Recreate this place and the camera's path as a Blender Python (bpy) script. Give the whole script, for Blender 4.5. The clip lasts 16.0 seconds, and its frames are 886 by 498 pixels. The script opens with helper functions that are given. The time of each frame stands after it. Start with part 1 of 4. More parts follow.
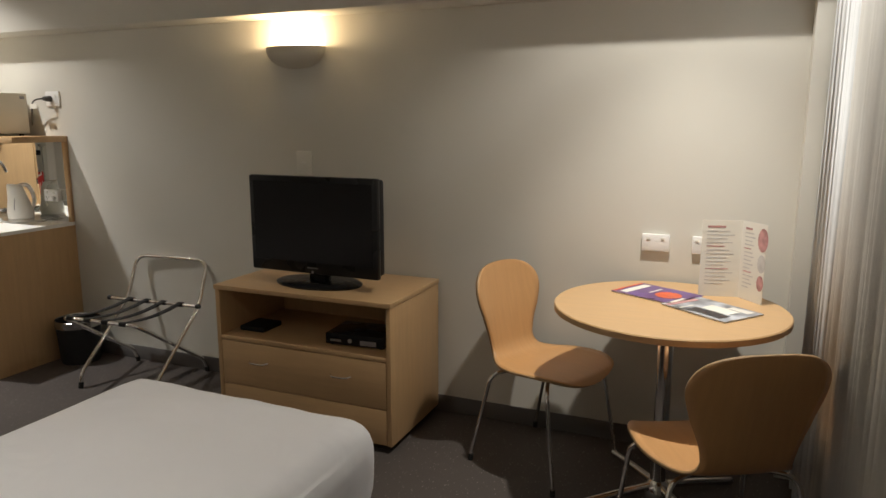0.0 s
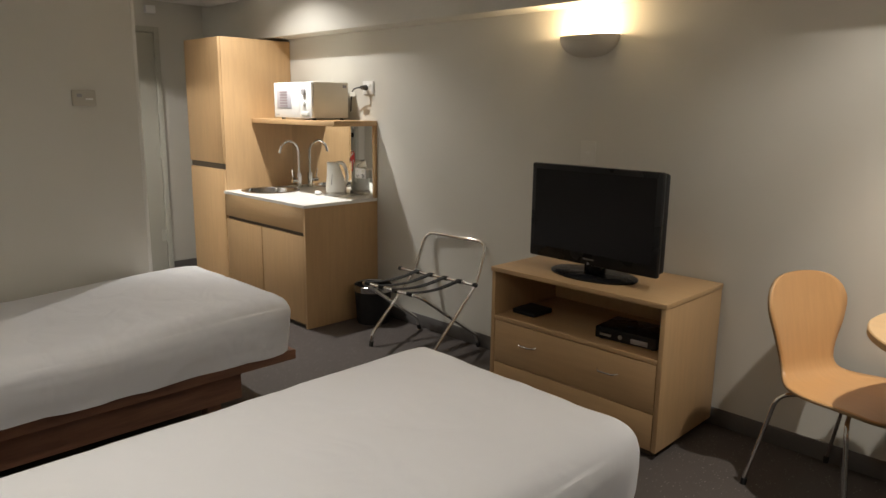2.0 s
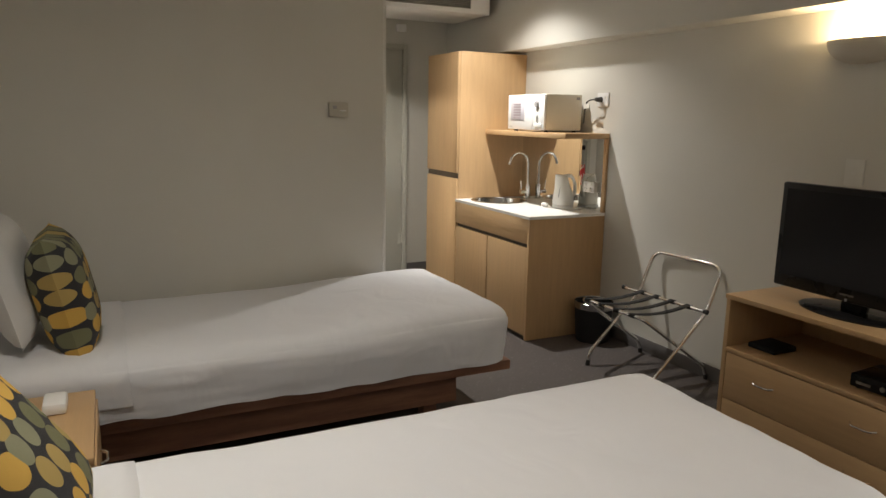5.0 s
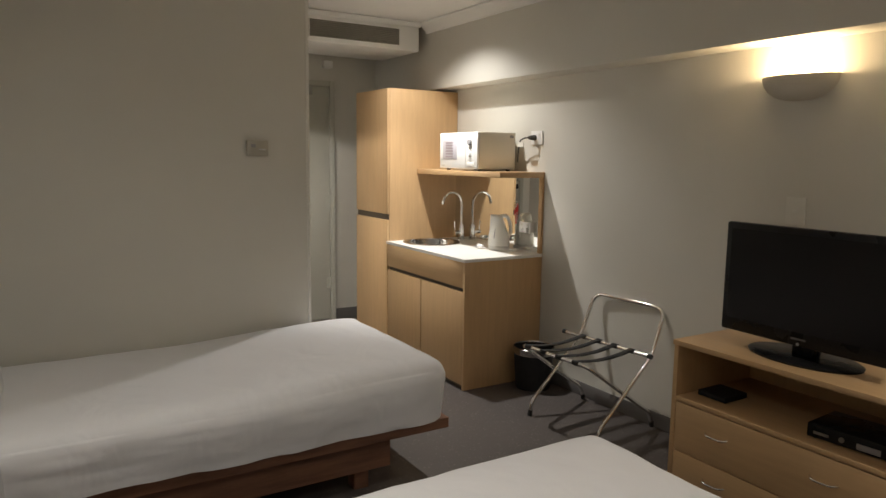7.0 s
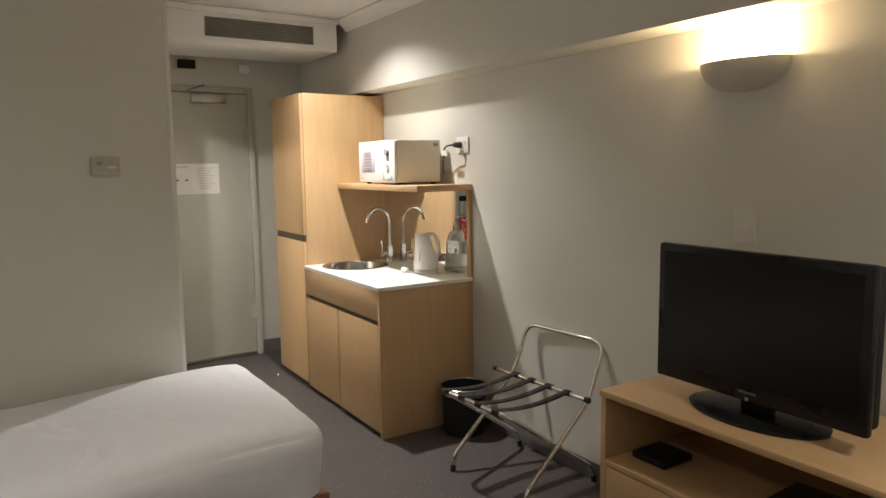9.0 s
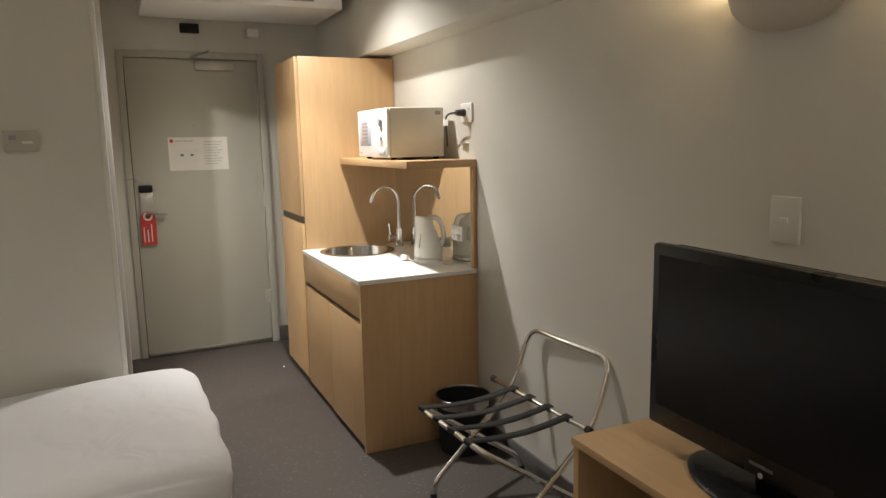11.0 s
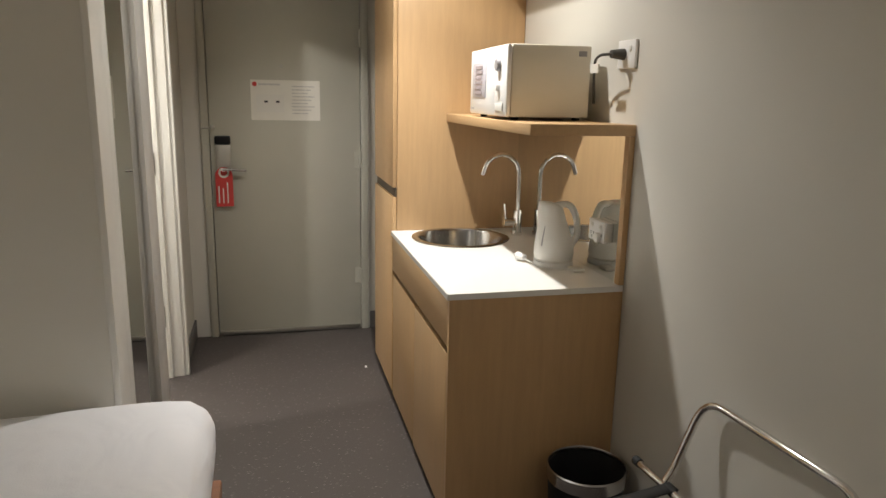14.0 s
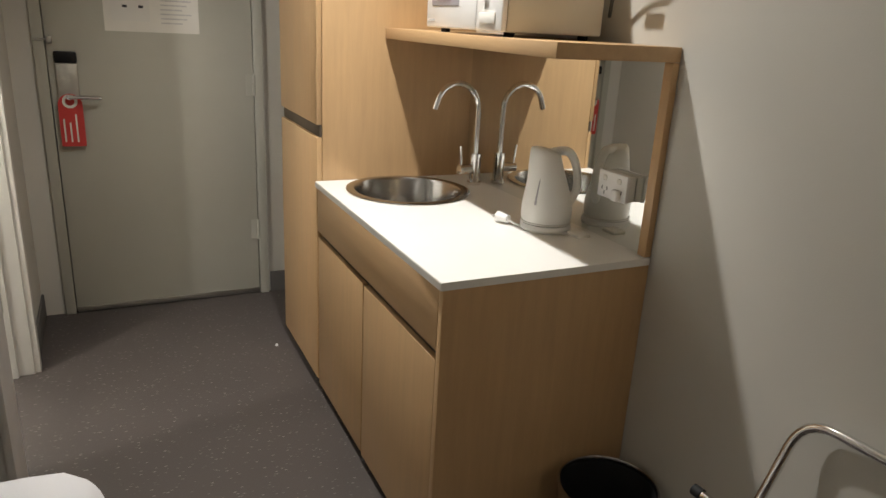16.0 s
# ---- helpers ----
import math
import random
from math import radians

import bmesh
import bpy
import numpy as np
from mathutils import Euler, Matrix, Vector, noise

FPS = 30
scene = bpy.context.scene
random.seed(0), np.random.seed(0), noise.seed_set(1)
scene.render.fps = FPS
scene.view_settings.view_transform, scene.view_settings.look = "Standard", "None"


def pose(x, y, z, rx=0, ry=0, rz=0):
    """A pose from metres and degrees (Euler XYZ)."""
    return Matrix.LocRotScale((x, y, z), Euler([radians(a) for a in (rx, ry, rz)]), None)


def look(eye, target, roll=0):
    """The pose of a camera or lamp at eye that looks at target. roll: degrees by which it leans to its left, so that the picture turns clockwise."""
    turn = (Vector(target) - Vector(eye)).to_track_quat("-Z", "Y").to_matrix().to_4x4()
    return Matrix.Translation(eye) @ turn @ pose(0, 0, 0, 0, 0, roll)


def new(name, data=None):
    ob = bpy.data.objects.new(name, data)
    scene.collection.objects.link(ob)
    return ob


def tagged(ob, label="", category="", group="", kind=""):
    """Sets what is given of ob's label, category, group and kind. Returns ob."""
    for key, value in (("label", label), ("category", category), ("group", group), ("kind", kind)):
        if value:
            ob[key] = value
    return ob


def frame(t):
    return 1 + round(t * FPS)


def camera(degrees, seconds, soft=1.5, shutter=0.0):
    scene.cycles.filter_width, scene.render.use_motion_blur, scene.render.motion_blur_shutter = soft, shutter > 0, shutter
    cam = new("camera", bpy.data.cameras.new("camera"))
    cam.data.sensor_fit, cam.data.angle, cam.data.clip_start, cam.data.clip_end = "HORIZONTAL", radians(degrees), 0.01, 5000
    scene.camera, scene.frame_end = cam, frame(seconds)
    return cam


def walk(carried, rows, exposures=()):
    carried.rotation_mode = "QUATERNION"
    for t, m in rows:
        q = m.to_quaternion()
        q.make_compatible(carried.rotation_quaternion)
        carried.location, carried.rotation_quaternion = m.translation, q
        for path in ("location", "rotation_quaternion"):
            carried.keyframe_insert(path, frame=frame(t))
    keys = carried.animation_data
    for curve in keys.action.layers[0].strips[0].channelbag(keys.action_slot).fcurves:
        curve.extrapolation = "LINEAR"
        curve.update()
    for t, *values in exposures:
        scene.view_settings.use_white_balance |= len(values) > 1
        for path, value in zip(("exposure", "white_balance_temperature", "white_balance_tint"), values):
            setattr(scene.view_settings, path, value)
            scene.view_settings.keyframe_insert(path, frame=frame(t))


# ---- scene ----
cam = camera(65.2, 16.0)
PATH = [
    (0, (0.179, -0.203, 1.461), (-0.581, 1.611, 1.1), -0.0),
    (0.5, (0.166, -0.203, 1.442), (-0.793, 1.511, 1.064), 0.2),
    (1, (0.149, -0.201, 1.462), (-0.983, 1.396, 1.05), 0.5),
    (1.5, (0.146, -0.209, 1.462), (-1.118, 1.284, 1.044), 0.6),
    (2, (0.141, -0.209, 1.469), (-1.247, 1.174, 1.07), 0.7),
    (2.5, (0.141, -0.207, 1.468), (-1.355, 1.065, 1.087), 0.9),
    (3, (0.135, -0.203, 1.466), (-1.465, 0.937, 1.087), 1.0),
    (3.5, (0.12, -0.224, 1.457), (-1.556, 0.801, 1.082), 1.6),
    (4, (0.118, -0.224, 1.469), (-1.626, 0.678, 1.091), 1.1),
    (4.2, (0.117, -0.209, 1.479), (-1.65, 0.648, 1.1), 1.0),
    (6.3, (0.065, -0.093, 1.433), (-1.687, 0.801, 1.074), 0.6),
    (6.5, (0.006, -0.065, 1.458), (-1.737, 0.848, 1.102), 0.6),
    (7, (-0.114, -0.042, 1.463), (-1.803, 0.997, 1.201), 0.8),
    (7.5, (-0.174, 0.081, 1.474), (-1.844, 1.151, 1.219), -0.9),
    (8, (-0.213, 0.292, 1.482), (-1.931, 1.29, 1.257), -1.4),
    (8.5, (-0.257, 0.45, 1.468), (-1.978, 1.438, 1.215), -1.3),
    (9, (-0.39, 0.633, 1.477), (-2.067, 1.698, 1.241), -0.7),
    (9.2, (-0.433, 0.678, 1.489), (-2.09, 1.774, 1.264), -0.7),
    (11.3, (-0.715, 1.391, 1.471), (-2.515, 2.2, 1.15), -1.0),
    (11.5, (-0.761, 1.414, 1.48), (-2.561, 2.223, 1.154), -0.8),
    (12, (-0.92, 1.53, 1.477), (-2.744, 2.26, 1.101), -1.5),
    (12.5, (-1.07, 1.715, 1.497), (-2.979, 2.219, 1.178), -0.4),
    (13, (-1.195, 1.816, 1.479), (-3.114, 2.206, 1.07), 0.3),
    (13.5, (-1.398, 1.806, 1.469), (-3.309, 2.224, 1.055), 1.5),
    (14, (-1.591, 1.747, 1.458), (-3.484, 2.225, 1.024), 1.2),
    (14.5, (-1.819, 1.753, 1.434), (-3.699, 2.222, 0.94), 1.6),
    (15, (-2.023, 1.765, 1.44), (-3.888, 2.286, 0.941), 2.0),
    (15.5, (-2.186, 1.714, 1.425), (-4.001, 2.383, 0.914), 3.3),
    (16, (-2.315, 1.629, 1.404), (-4.019, 2.471, 0.783), 3.1),
]
walk(cam, [(t, look(eye, target, roll)) for t, eye, target, roll in PATH],
     [(0, -0.88), (1, -0.75), (2, -0.68), (3, -0.64), (4, -0.6), (6.5, -0.78), (8, -0.54), (9, -0.5), (11.5, -0.5), (13, -0.66), (14.5, -0.82), (16, -0.93)])

# ---------------------------------------------------------------- light
world = bpy.data.worlds.new("night")
scene.world = world
world.use_nodes = True
world.node_tree.nodes["Background"].inputs[0].default_value = (0.02, 0.025, 0.04, 1)
world.node_tree.nodes["Background"].inputs[1].default_value = 0.2

WALL_Y, CEIL, FACE_Y, SOFFIT = 2.90, 2.48, 2.72, 1.98
SIDE_X, DOOR_X, PART_X, HALL_Y, HEAD_Y = 0.42, -5.79, -3.665, 1.30, -0.75


def lamp(name, kind, m, energy, colour, size, angle=100, blend=0.5):
    data = bpy.data.lights.new(name, kind)
    data.energy, data.color, data.shadow_soft_size = energy, colour, size
    if kind == "SPOT":
        data.spot_size, data.spot_blend = radians(angle), blend
    ob = new(name, data)
    ob.matrix_world = m
    return ob


WARM, HALOGEN, COOLER, SOFTW = (1.0, 0.74, 0.42), (1.0, 0.945, 0.845), (0.985, 0.955, 0.90), (1.0, 0.96, 0.90)
lamp("downlight_beam", "SPOT", look((-4.15, 2.19, CEIL - 0.02), (-4.15, 2.192, 0)), 78, COOLER, 0.028, 134, 0.55)
lamp("downlight_core", "SPOT", look((-4.15, 2.19, CEIL - 0.021), (-4.12, 2.30, 0)), 220, COOLER, 0.028, 84, 1.0)
lamp("downlight_beam", "SPOT", look((-0.02, 2.28, CEIL - 0.02), (-0.02, 2.282, 0)), 72, HALOGEN, 0.028, 128, 0.5)
lamp("downlight_core", "SPOT", look((-0.02, 2.28, CEIL - 0.021), (-0.02, 2.45, 0)), 185, HALOGEN, 0.028, 76, 1.0)
lamp("sconce_bulb", "POINT", pose(-1.935, 2.835, 1.84), 18, WARM, 0.03)
lamp("downlight_beam", "SPOT", look((-1.55, -0.2, CEIL - 0.02), (-1.75, -0.3, 0)), 61, HALOGEN, 0.028, 158, 1.0)
lamp("downlight_core", "SPOT", look((-1.55, -0.2, CEIL - 0.021), (-1.4, 0.1, 0)), 58, HALOGEN, 0.028, 84, 1.0)
lamp("bathroom_lamp_glow", "POINT", pose(-4.26, 0.25, 2.36), 135, SOFTW, 0.05)
# weak added lamp, a second light out through the bathroom doorway
lamp("added_bath_glow", "POINT", pose(-5.52, 0.76, 1.95), 12, SOFTW, 0.05)


# ---------------------------------------------------------------- materials
def material(name, colour, rough=0.6, metal=0.0, spread=0.0, scale=8.0, stretch=(1, 1, 1), bump=0.0, bump_scale=60.0,
             fine=0.0, colour2=None, detail=4.0, coat=0.0, rough_spread=0.08, piece=0.0):
    """Principled surface with two scales of variation in object space."""
    m = bpy.data.materials.new(name)
    m.use_nodes = True
    nt = m.node_tree
    n, link = nt.nodes, nt.links.new
    b = n["Principled BSDF"]
    b.inputs["Metallic"].default_value = metal
    b.inputs["Roughness"].default_value = rough
    b.inputs["Coat Weight"].default_value = coat
    b.inputs["Base Color"].default_value = (*colour, 1)
    tc = n.new("ShaderNodeTexCoord")
    mp = n.new("ShaderNodeMapping")
    mp.inputs["Scale"].default_value = stretch
    link(tc.outputs["Object"], mp.inputs["Vector"])
    t1 = n.new("ShaderNodeTexNoise")
    t1.inputs["Scale"].default_value, t1.inputs["Detail"].default_value = scale, detail
    link(mp.outputs[0], t1.inputs["Vector"])
    t2 = n.new("ShaderNodeTexNoise")
    t2.inputs["Scale"].default_value, t2.inputs["Detail"].default_value = bump_scale, 3.0
    link(mp.outputs[0], t2.inputs["Vector"])
    if spread or colour2:
        c2 = colour2 or [max(0.0, c * (1 - spread)) for c in colour]
        ramp = n.new("ShaderNodeValToRGB")
        ramp.color_ramp.elements[0].position, ramp.color_ramp.elements[1].position = 0.32, 0.68
        ramp.color_ramp.elements[0].color, ramp.color_ramp.elements[1].color = (*c2, 1), (*colour, 1)
        link(t1.outputs["Fac"], ramp.inputs[0])
        out = ramp.outputs[0]
        if fine:
            mix = n.new("ShaderNodeMix")
            mix.data_type, mix.blend_type = "RGBA", "MULTIPLY"
            mix.inputs["Factor"].default_value = fine
            link(out, mix.inputs["A"])
            link(t2.outputs["Fac"], mix.inputs["B"])
            out = mix.outputs["Result"]
        link(out, b.inputs["Base Color"])
    if rough_spread:
        mr = n.new("ShaderNodeMapRange")
        mr.inputs["To Min"].default_value, mr.inputs["To Max"].default_value = max(0.02, rough - rough_spread), min(1, rough + rough_spread)
        link(t1.outputs["Fac"], mr.inputs["Value"])
        link(mr.outputs[0], b.inputs["Roughness"])
    if bump:
        bp = n.new("ShaderNodeBump")
        bp.inputs["Strength"].default_value, bp.inputs["Distance"].default_value = bump, 0.01
        link(t2.outputs["Fac"], bp.inputs["Height"])
        link(bp.outputs[0], b.inputs["Normal"])
    return m


M_WALL = material("wall_paint", (0.66, 0.64, 0.585), 0.7, spread=0.05, scale=1.3, bump=0.05, bump_scale=220)
M_CEIL = material("ceiling_paint", (0.80, 0.79, 0.765), 0.8, spread=0.04, scale=1.0, bump=0.1, bump_scale=180)
M_TRIM = material("gloss_trim", (0.74, 0.725, 0.68), 0.4, spread=0.05, scale=3, bump=0.03, bump_scale=40)
M_DOOR = material("door_paint", (0.48, 0.47, 0.405), 0.5, spread=0.06, scale=1.6, bump=0.05, bump_scale=120)
M_SKIRT = material("skirting_vinyl", (0.14, 0.13, 0.125), 0.6, spread=0.15, scale=5)
M_WOOD = material("beech_laminate", (0.60, 0.39, 0.20), 0.42, spread=0.09, scale=5, stretch=(9, 9, 0.7), bump=0.03, bump_scale=30, fine=0.09, rough_spread=0.05)
M_WOODH = material("beech_laminate_flat", (0.60, 0.39, 0.20), 0.38, spread=0.08, scale=5, stretch=(0.7, 9, 9), bump=0.03, bump_scale=30, fine=0.09, rough_spread=0.05)
M_PLY = material("beech_plywood", (0.63, 0.35, 0.15), 0.34, spread=0.06, scale=6, stretch=(10, 1.0, 1.0), fine=0.06, bump_scale=30, rough_spread=0.05, coat=0.15)
M_PLYEDGE = material("plywood_edge", (0.44, 0.28, 0.14), 0.5, spread=0.4, scale=30, stretch=(1, 1, 14))
M_REDWOOD = material("stained_timber", (0.34, 0.165, 0.10), 0.45, spread=0.35, scale=4, stretch=(8, 0.8, 8), fine=0.3, bump=0.04, bump_scale=30)
# dark brown; where it fills gaps and recesses it paints their shade
M_DARKSLOT = material("shadow_gap", (0.10, 0.075, 0.05), 0.7, spread=0.2, scale=10)
M_TOP = material("white_laminate", (0.86, 0.85, 0.82), 0.3, spread=0.03, scale=4, rough_spread=0.06)
M_WHITE = material("white_plastic", (0.85, 0.845, 0.83), 0.35, spread=0.04, scale=6, rough_spread=0.05)
M_CREAM = material("cream_enamel", (0.72, 0.68, 0.58), 0.35, spread=0.05, scale=5, rough_spread=0.05)
M_GREYP = material("grey_plastic", (0.33, 0.32, 0.33), 0.4, spread=0.1, scale=8)
M_BLACK = material("black_plastic", (0.012, 0.012, 0.013), 0.28, spread=0.3, scale=6, rough_spread=0.1)
M_BLACKM = material("matt_black", (0.02, 0.02, 0.021), 0.6, spread=0.3, scale=8, bump=0.05)
M_SCREEN = material("screen_glass", (0.014, 0.013, 0.014), 0.22, spread=0.1, scale=3, rough_spread=0.03)
for _m in (M_SCREEN, M_BLACK, M_BLACKM):
    _m.node_tree.nodes["Principled BSDF"].inputs["Specular IOR Level"].default_value = 0.24
M_CHROME = material("chrome", (0.84, 0.83, 0.82), 0.09, 1.0, spread=0.10, scale=14, rough_spread=0.05)
M_STEEL = material("brushed_steel", (0.44, 0.43, 0.42), 0.22, 1.0, spread=0.12, scale=9, rough_spread=0.08)
M_SATIN = material("satin_metal", (0.50, 0.49, 0.46), 0.38, 1.0, spread=0.12, scale=9)
M_MIRROR = material("mirror_glass", (0.86, 0.88, 0.87), 0.015, 1.0, rough_spread=0.0)
M_PLASTER = material("plaster_bowl", (0.62, 0.58, 0.50), 0.75, spread=0.06, scale=6, bump=0.05)
M_PAPER = material("paper", (0.78, 0.76, 0.70), 0.6, spread=0.05, scale=10)
M_PRINT = material("grey_print", (0.61, 0.595, 0.585), 0.6, spread=0.2, scale=40)
M_RED = material("red_card", (0.62, 0.05, 0.045), 0.5, spread=0.15, scale=15)
M_PINK = material("pink_print", (0.60, 0.32, 0.32), 0.5, spread=0.5, scale=30)
M_ORANGE = material("orange_print", (0.75, 0.12, 0.04), 0.3, spread=0.3, scale=20)
M_DKPRINT = material("dark_print", (0.03, 0.03, 0.04), 0.3, spread=0.5, scale=20)
M_SHEER = material("sheer_curtain", (0.66, 0.68, 0.71), 0.8, spread=0.08, scale=4, stretch=(6, 6, 0.4), bump=0.15, bump_scale=300)
M_BLOCKOUT = material("blockout_curtain", (0.60, 0.59, 0.57), 0.85, spread=0.12, scale=4, stretch=(6, 6, 0.4), bump=0.15, bump_scale=300)
M_WEB = material("black_webbing", (0.016, 0.015, 0.014), 0.75, spread=0.3, scale=40, bump=0.3, bump_scale=400)
M_PILLOW = material("white_cotton", (0.74, 0.73, 0.72), 0.85, spread=0.05, scale=5, bump=0.25, bump_scale=14)
M_RUBBER = material("black_rubber", (0.015, 0.015, 0.015), 0.7, spread=0.2, scale=20)
M_LENS = bpy.data.materials.new("lamp_lens")
M_LENS.use_nodes = True
M_LENS.node_tree.nodes["Principled BSDF"].inputs["Emission Color"].default_value = (1, 0.9, 0.75, 1)
M_LENS.node_tree.nodes["Principled BSDF"].inputs["Emission Strength"].default_value = 14


def linen():
    """White bed cover: broad soft creases over a fine weave."""
    m = material("bed_linen", (0.81, 0.81, 0.84), 0.85, spread=0.03, scale=2.5)
    nt = m.node_tree
    n, link = nt.nodes, nt.links.new
    tc = n.new("ShaderNodeTexCoord")
    big = n.new("ShaderNodeTexNoise")
    big.inputs["Scale"].default_value, big.inputs["Detail"].default_value, big.inputs["Distortion"].default_value = 4.5, 2.5, 0.8
    weave = n.new("ShaderNodeTexNoise")
    weave.inputs["Scale"].default_value = 260
    link(tc.outputs["Object"], big.inputs["Vector"])
    link(tc.outputs["Object"], weave.inputs["Vector"])
    b1, b2 = n.new("ShaderNodeBump"), n.new("ShaderNodeBump")
    b1.inputs["Strength"].default_value, b1.inputs["Distance"].default_value = 0.24, 0.05
    b2.inputs["Strength"].default_value, b2.inputs["Distance"].default_value = 0.15, 0.004
    link(big.outputs["Fac"], b1.inputs["Height"])
    link(weave.outputs["Fac"], b2.inputs["Height"])
    link(b1.outputs[0], b2.inputs["Normal"])
    link(b2.outputs[0], n["Principled BSDF"].inputs["Normal"])
    return m


def vinyl():
    """Grey-brown safety vinyl with pale flecks."""
    m = material("fleck_vinyl", (0.08, 0.067, 0.062), 0.55, spread=0.14, scale=1.5, bump=0.08, bump_scale=300)
    nt = m.node_tree
    n, link = nt.nodes, nt.links.new
    b = n["Principled BSDF"]
    base = b.inputs["Base Color"].links[0].from_socket
    tc = n.new("ShaderNodeTexCoord")
    mp = n.new("ShaderNodeMapping")
    mp.inputs["Scale"].default_value = (1.0, 0.36, 1.0)
    mp.inputs["Rotation"].default_value = (0, 0, 0.6)
    link(tc.outputs["Object"], mp.inputs["Vector"])
    v = n.new("ShaderNodeTexVoronoi")
    v.inputs["Scale"].default_value = 104
    link(mp.outputs[0], v.inputs["Vector"])
    r = n.new("ShaderNodeValToRGB")
    r.color_ramp.elements[0].position, r.color_ramp.elements[1].position = 0.14, 0.24
    r.color_ramp.elements[0].color, r.color_ramp.elements[1].color = (1, 1, 1, 1), (0, 0, 0, 1)
    link(v.outputs["Distance"], r.inputs[0])
    sep = n.new("ShaderNodeSeparateColor")
    link(v.outputs["Color"], sep.inputs[0])
    gt = n.new("ShaderNodeMath")
    gt.operation, gt.inputs[1].default_value = "GREATER_THAN", 0.32
    link(sep.outputs[0], gt.inputs[0])
    mul = n.new("ShaderNodeMath")
    mul.operation = "MULTIPLY"
    link(r.outputs[0], mul.inputs[0])
    link(gt.outputs[0], mul.inputs[1])
    mul2 = n.new("ShaderNodeMath")
    mul2.operation = "MULTIPLY"
    link(mul.outputs[0], mul2.inputs[0])
    vary = n.new("ShaderNodeMapRange")
    vary.inputs["To Min"].default_value, vary.inputs["To Max"].default_value = 0.1, 0.55
    link(sep.outputs[1], vary.inputs["Value"])
    link(vary.outputs[0], mul2.inputs[1])
    mix = n.new("ShaderNodeMix")
    mix.data_type = "RGBA"
    link(mul2.outputs[0], mix.inputs["Factor"])
    link(base, mix.inputs["A"])
    mix.inputs["B"].default_value = (0.40, 0.37, 0.35, 1)
    link(mix.outputs["Result"], b.inputs["Base Color"])
    return m


def dotted():
    """Charcoal cushion cloth printed with ovals in yellow, olive and grey."""
    m = material("dotted_cloth", (0.03, 0.03, 0.034), 0.8, bump=0.2, bump_scale=300)
    nt = m.node_tree
    n, link = nt.nodes, nt.links.new
    b = n["Principled BSDF"]
    tc = n.new("ShaderNodeTexCoord")
    mp = n.new("ShaderNodeMapping")
    mp.inputs["Scale"].default_value = (13.0, 13.5, 1.0)
    xyz, flat = n.new("ShaderNodeSeparateXYZ"), n.new("ShaderNodeCombineXYZ")
    link(tc.outputs["Object"], xyz.inputs[0])
    link(xyz.outputs["X"], flat.inputs["X"])
    link(xyz.outputs["Z"], flat.inputs["Y"])
    link(flat.outputs[0], mp.inputs["Vector"])
    v = n.new("ShaderNodeTexVoronoi")
    v.inputs["Scale"].default_value, v.inputs["Randomness"].default_value = 1.0, 0.3
    v.voronoi_dimensions = "2D"
    link(mp.outputs[0], v.inputs["Vector"])
    lt = n.new("ShaderNodeMath")
    lt.operation, lt.inputs[1].default_value = "LESS_THAN", 0.47
    link(v.outputs["Distance"], lt.inputs[0])
    sep = n.new("ShaderNodeSeparateColor")
    link(v.outputs["Color"], sep.inputs[0])
    r = n.new("ShaderNodeValToRGB")
    r.color_ramp.interpolation = "CONSTANT"
    e = r.color_ramp.elements
    e[0].position, e[0].color = 0.0, (0.62, 0.38, 0.08, 1)
    e[1].position, e[1].color = 0.34, (0.17, 0.17, 0.09, 1)
    e.new(0.58).color = (0.42, 0.30, 0.10, 1)
    e.new(0.78).color = (0.25, 0.25, 0.16, 1)
    link(sep.outputs[0], r.inputs[0])
    mix = n.new("ShaderNodeMix")
    mix.data_type = "RGBA"
    mix.inputs["A"].default_value = (0.028, 0.028, 0.032, 1)
    link(lt.outputs[0], mix.inputs["Factor"])
    link(r.outputs[0], mix.inputs["B"])
    link(mix.outputs["Result"], b.inputs["Base Color"])
    return m


M_LINEN, M_FLOOR, M_DOTS = linen(), vinyl(), dotted()


# ---------------------------------------------------------------- mesh helpers
def box(bm, x0, x1, y0, y1, z0, z1, r=0.0, seg=2):
    """A box between those limits, its edges rounded by r."""
    m = Matrix.Translation(((x0 + x1) / 2, (y0 + y1) / 2, (z0 + z1) / 2)) @ Matrix.Diagonal((x1 - x0, y1 - y0, z1 - z0, 1))
    vs = bmesh.ops.create_cube(bm, size=1, matrix=m)["verts"]
    if r:
        es = list({e for v in vs for e in v.link_edges})
        bmesh.ops.bevel(bm, geom=es, offset=r, segments=seg, affect="EDGES", profile=0.5)
    return bm


def rod(bm, a, b, r, r2=None, seg=14):
    a, b = Vector(a), Vector(b)
    d = b - a
    m = Matrix.Translation((a + b) / 2) @ d.to_track_quat("Z", "Y").to_matrix().to_4x4()
    bmesh.ops.create_cone(bm, cap_ends=True, segments=seg, radius1=r, radius2=r if r2 is None else r2, depth=d.length, matrix=m)
    return bm


def rounded(points, r, n=6):
    """Points of a path with its corners rounded by r."""
    pts = [Vector(p) for p in points]
    out = [pts[0]]
    for a, b, c in zip(pts, pts[1:], pts[2:]):
        u, w = (a - b), (c - b)
        k = min(r, u.length * 0.49, w.length * 0.49)
        p, q = b + u.normalized() * k, b + w.normalized() * k
        for i in range(n + 1):
            t = i / n
            out.append(p * (1 - t) ** 2 + b * 2 * t * (1 - t) + q * t * t)
    return out + [pts[-1]]


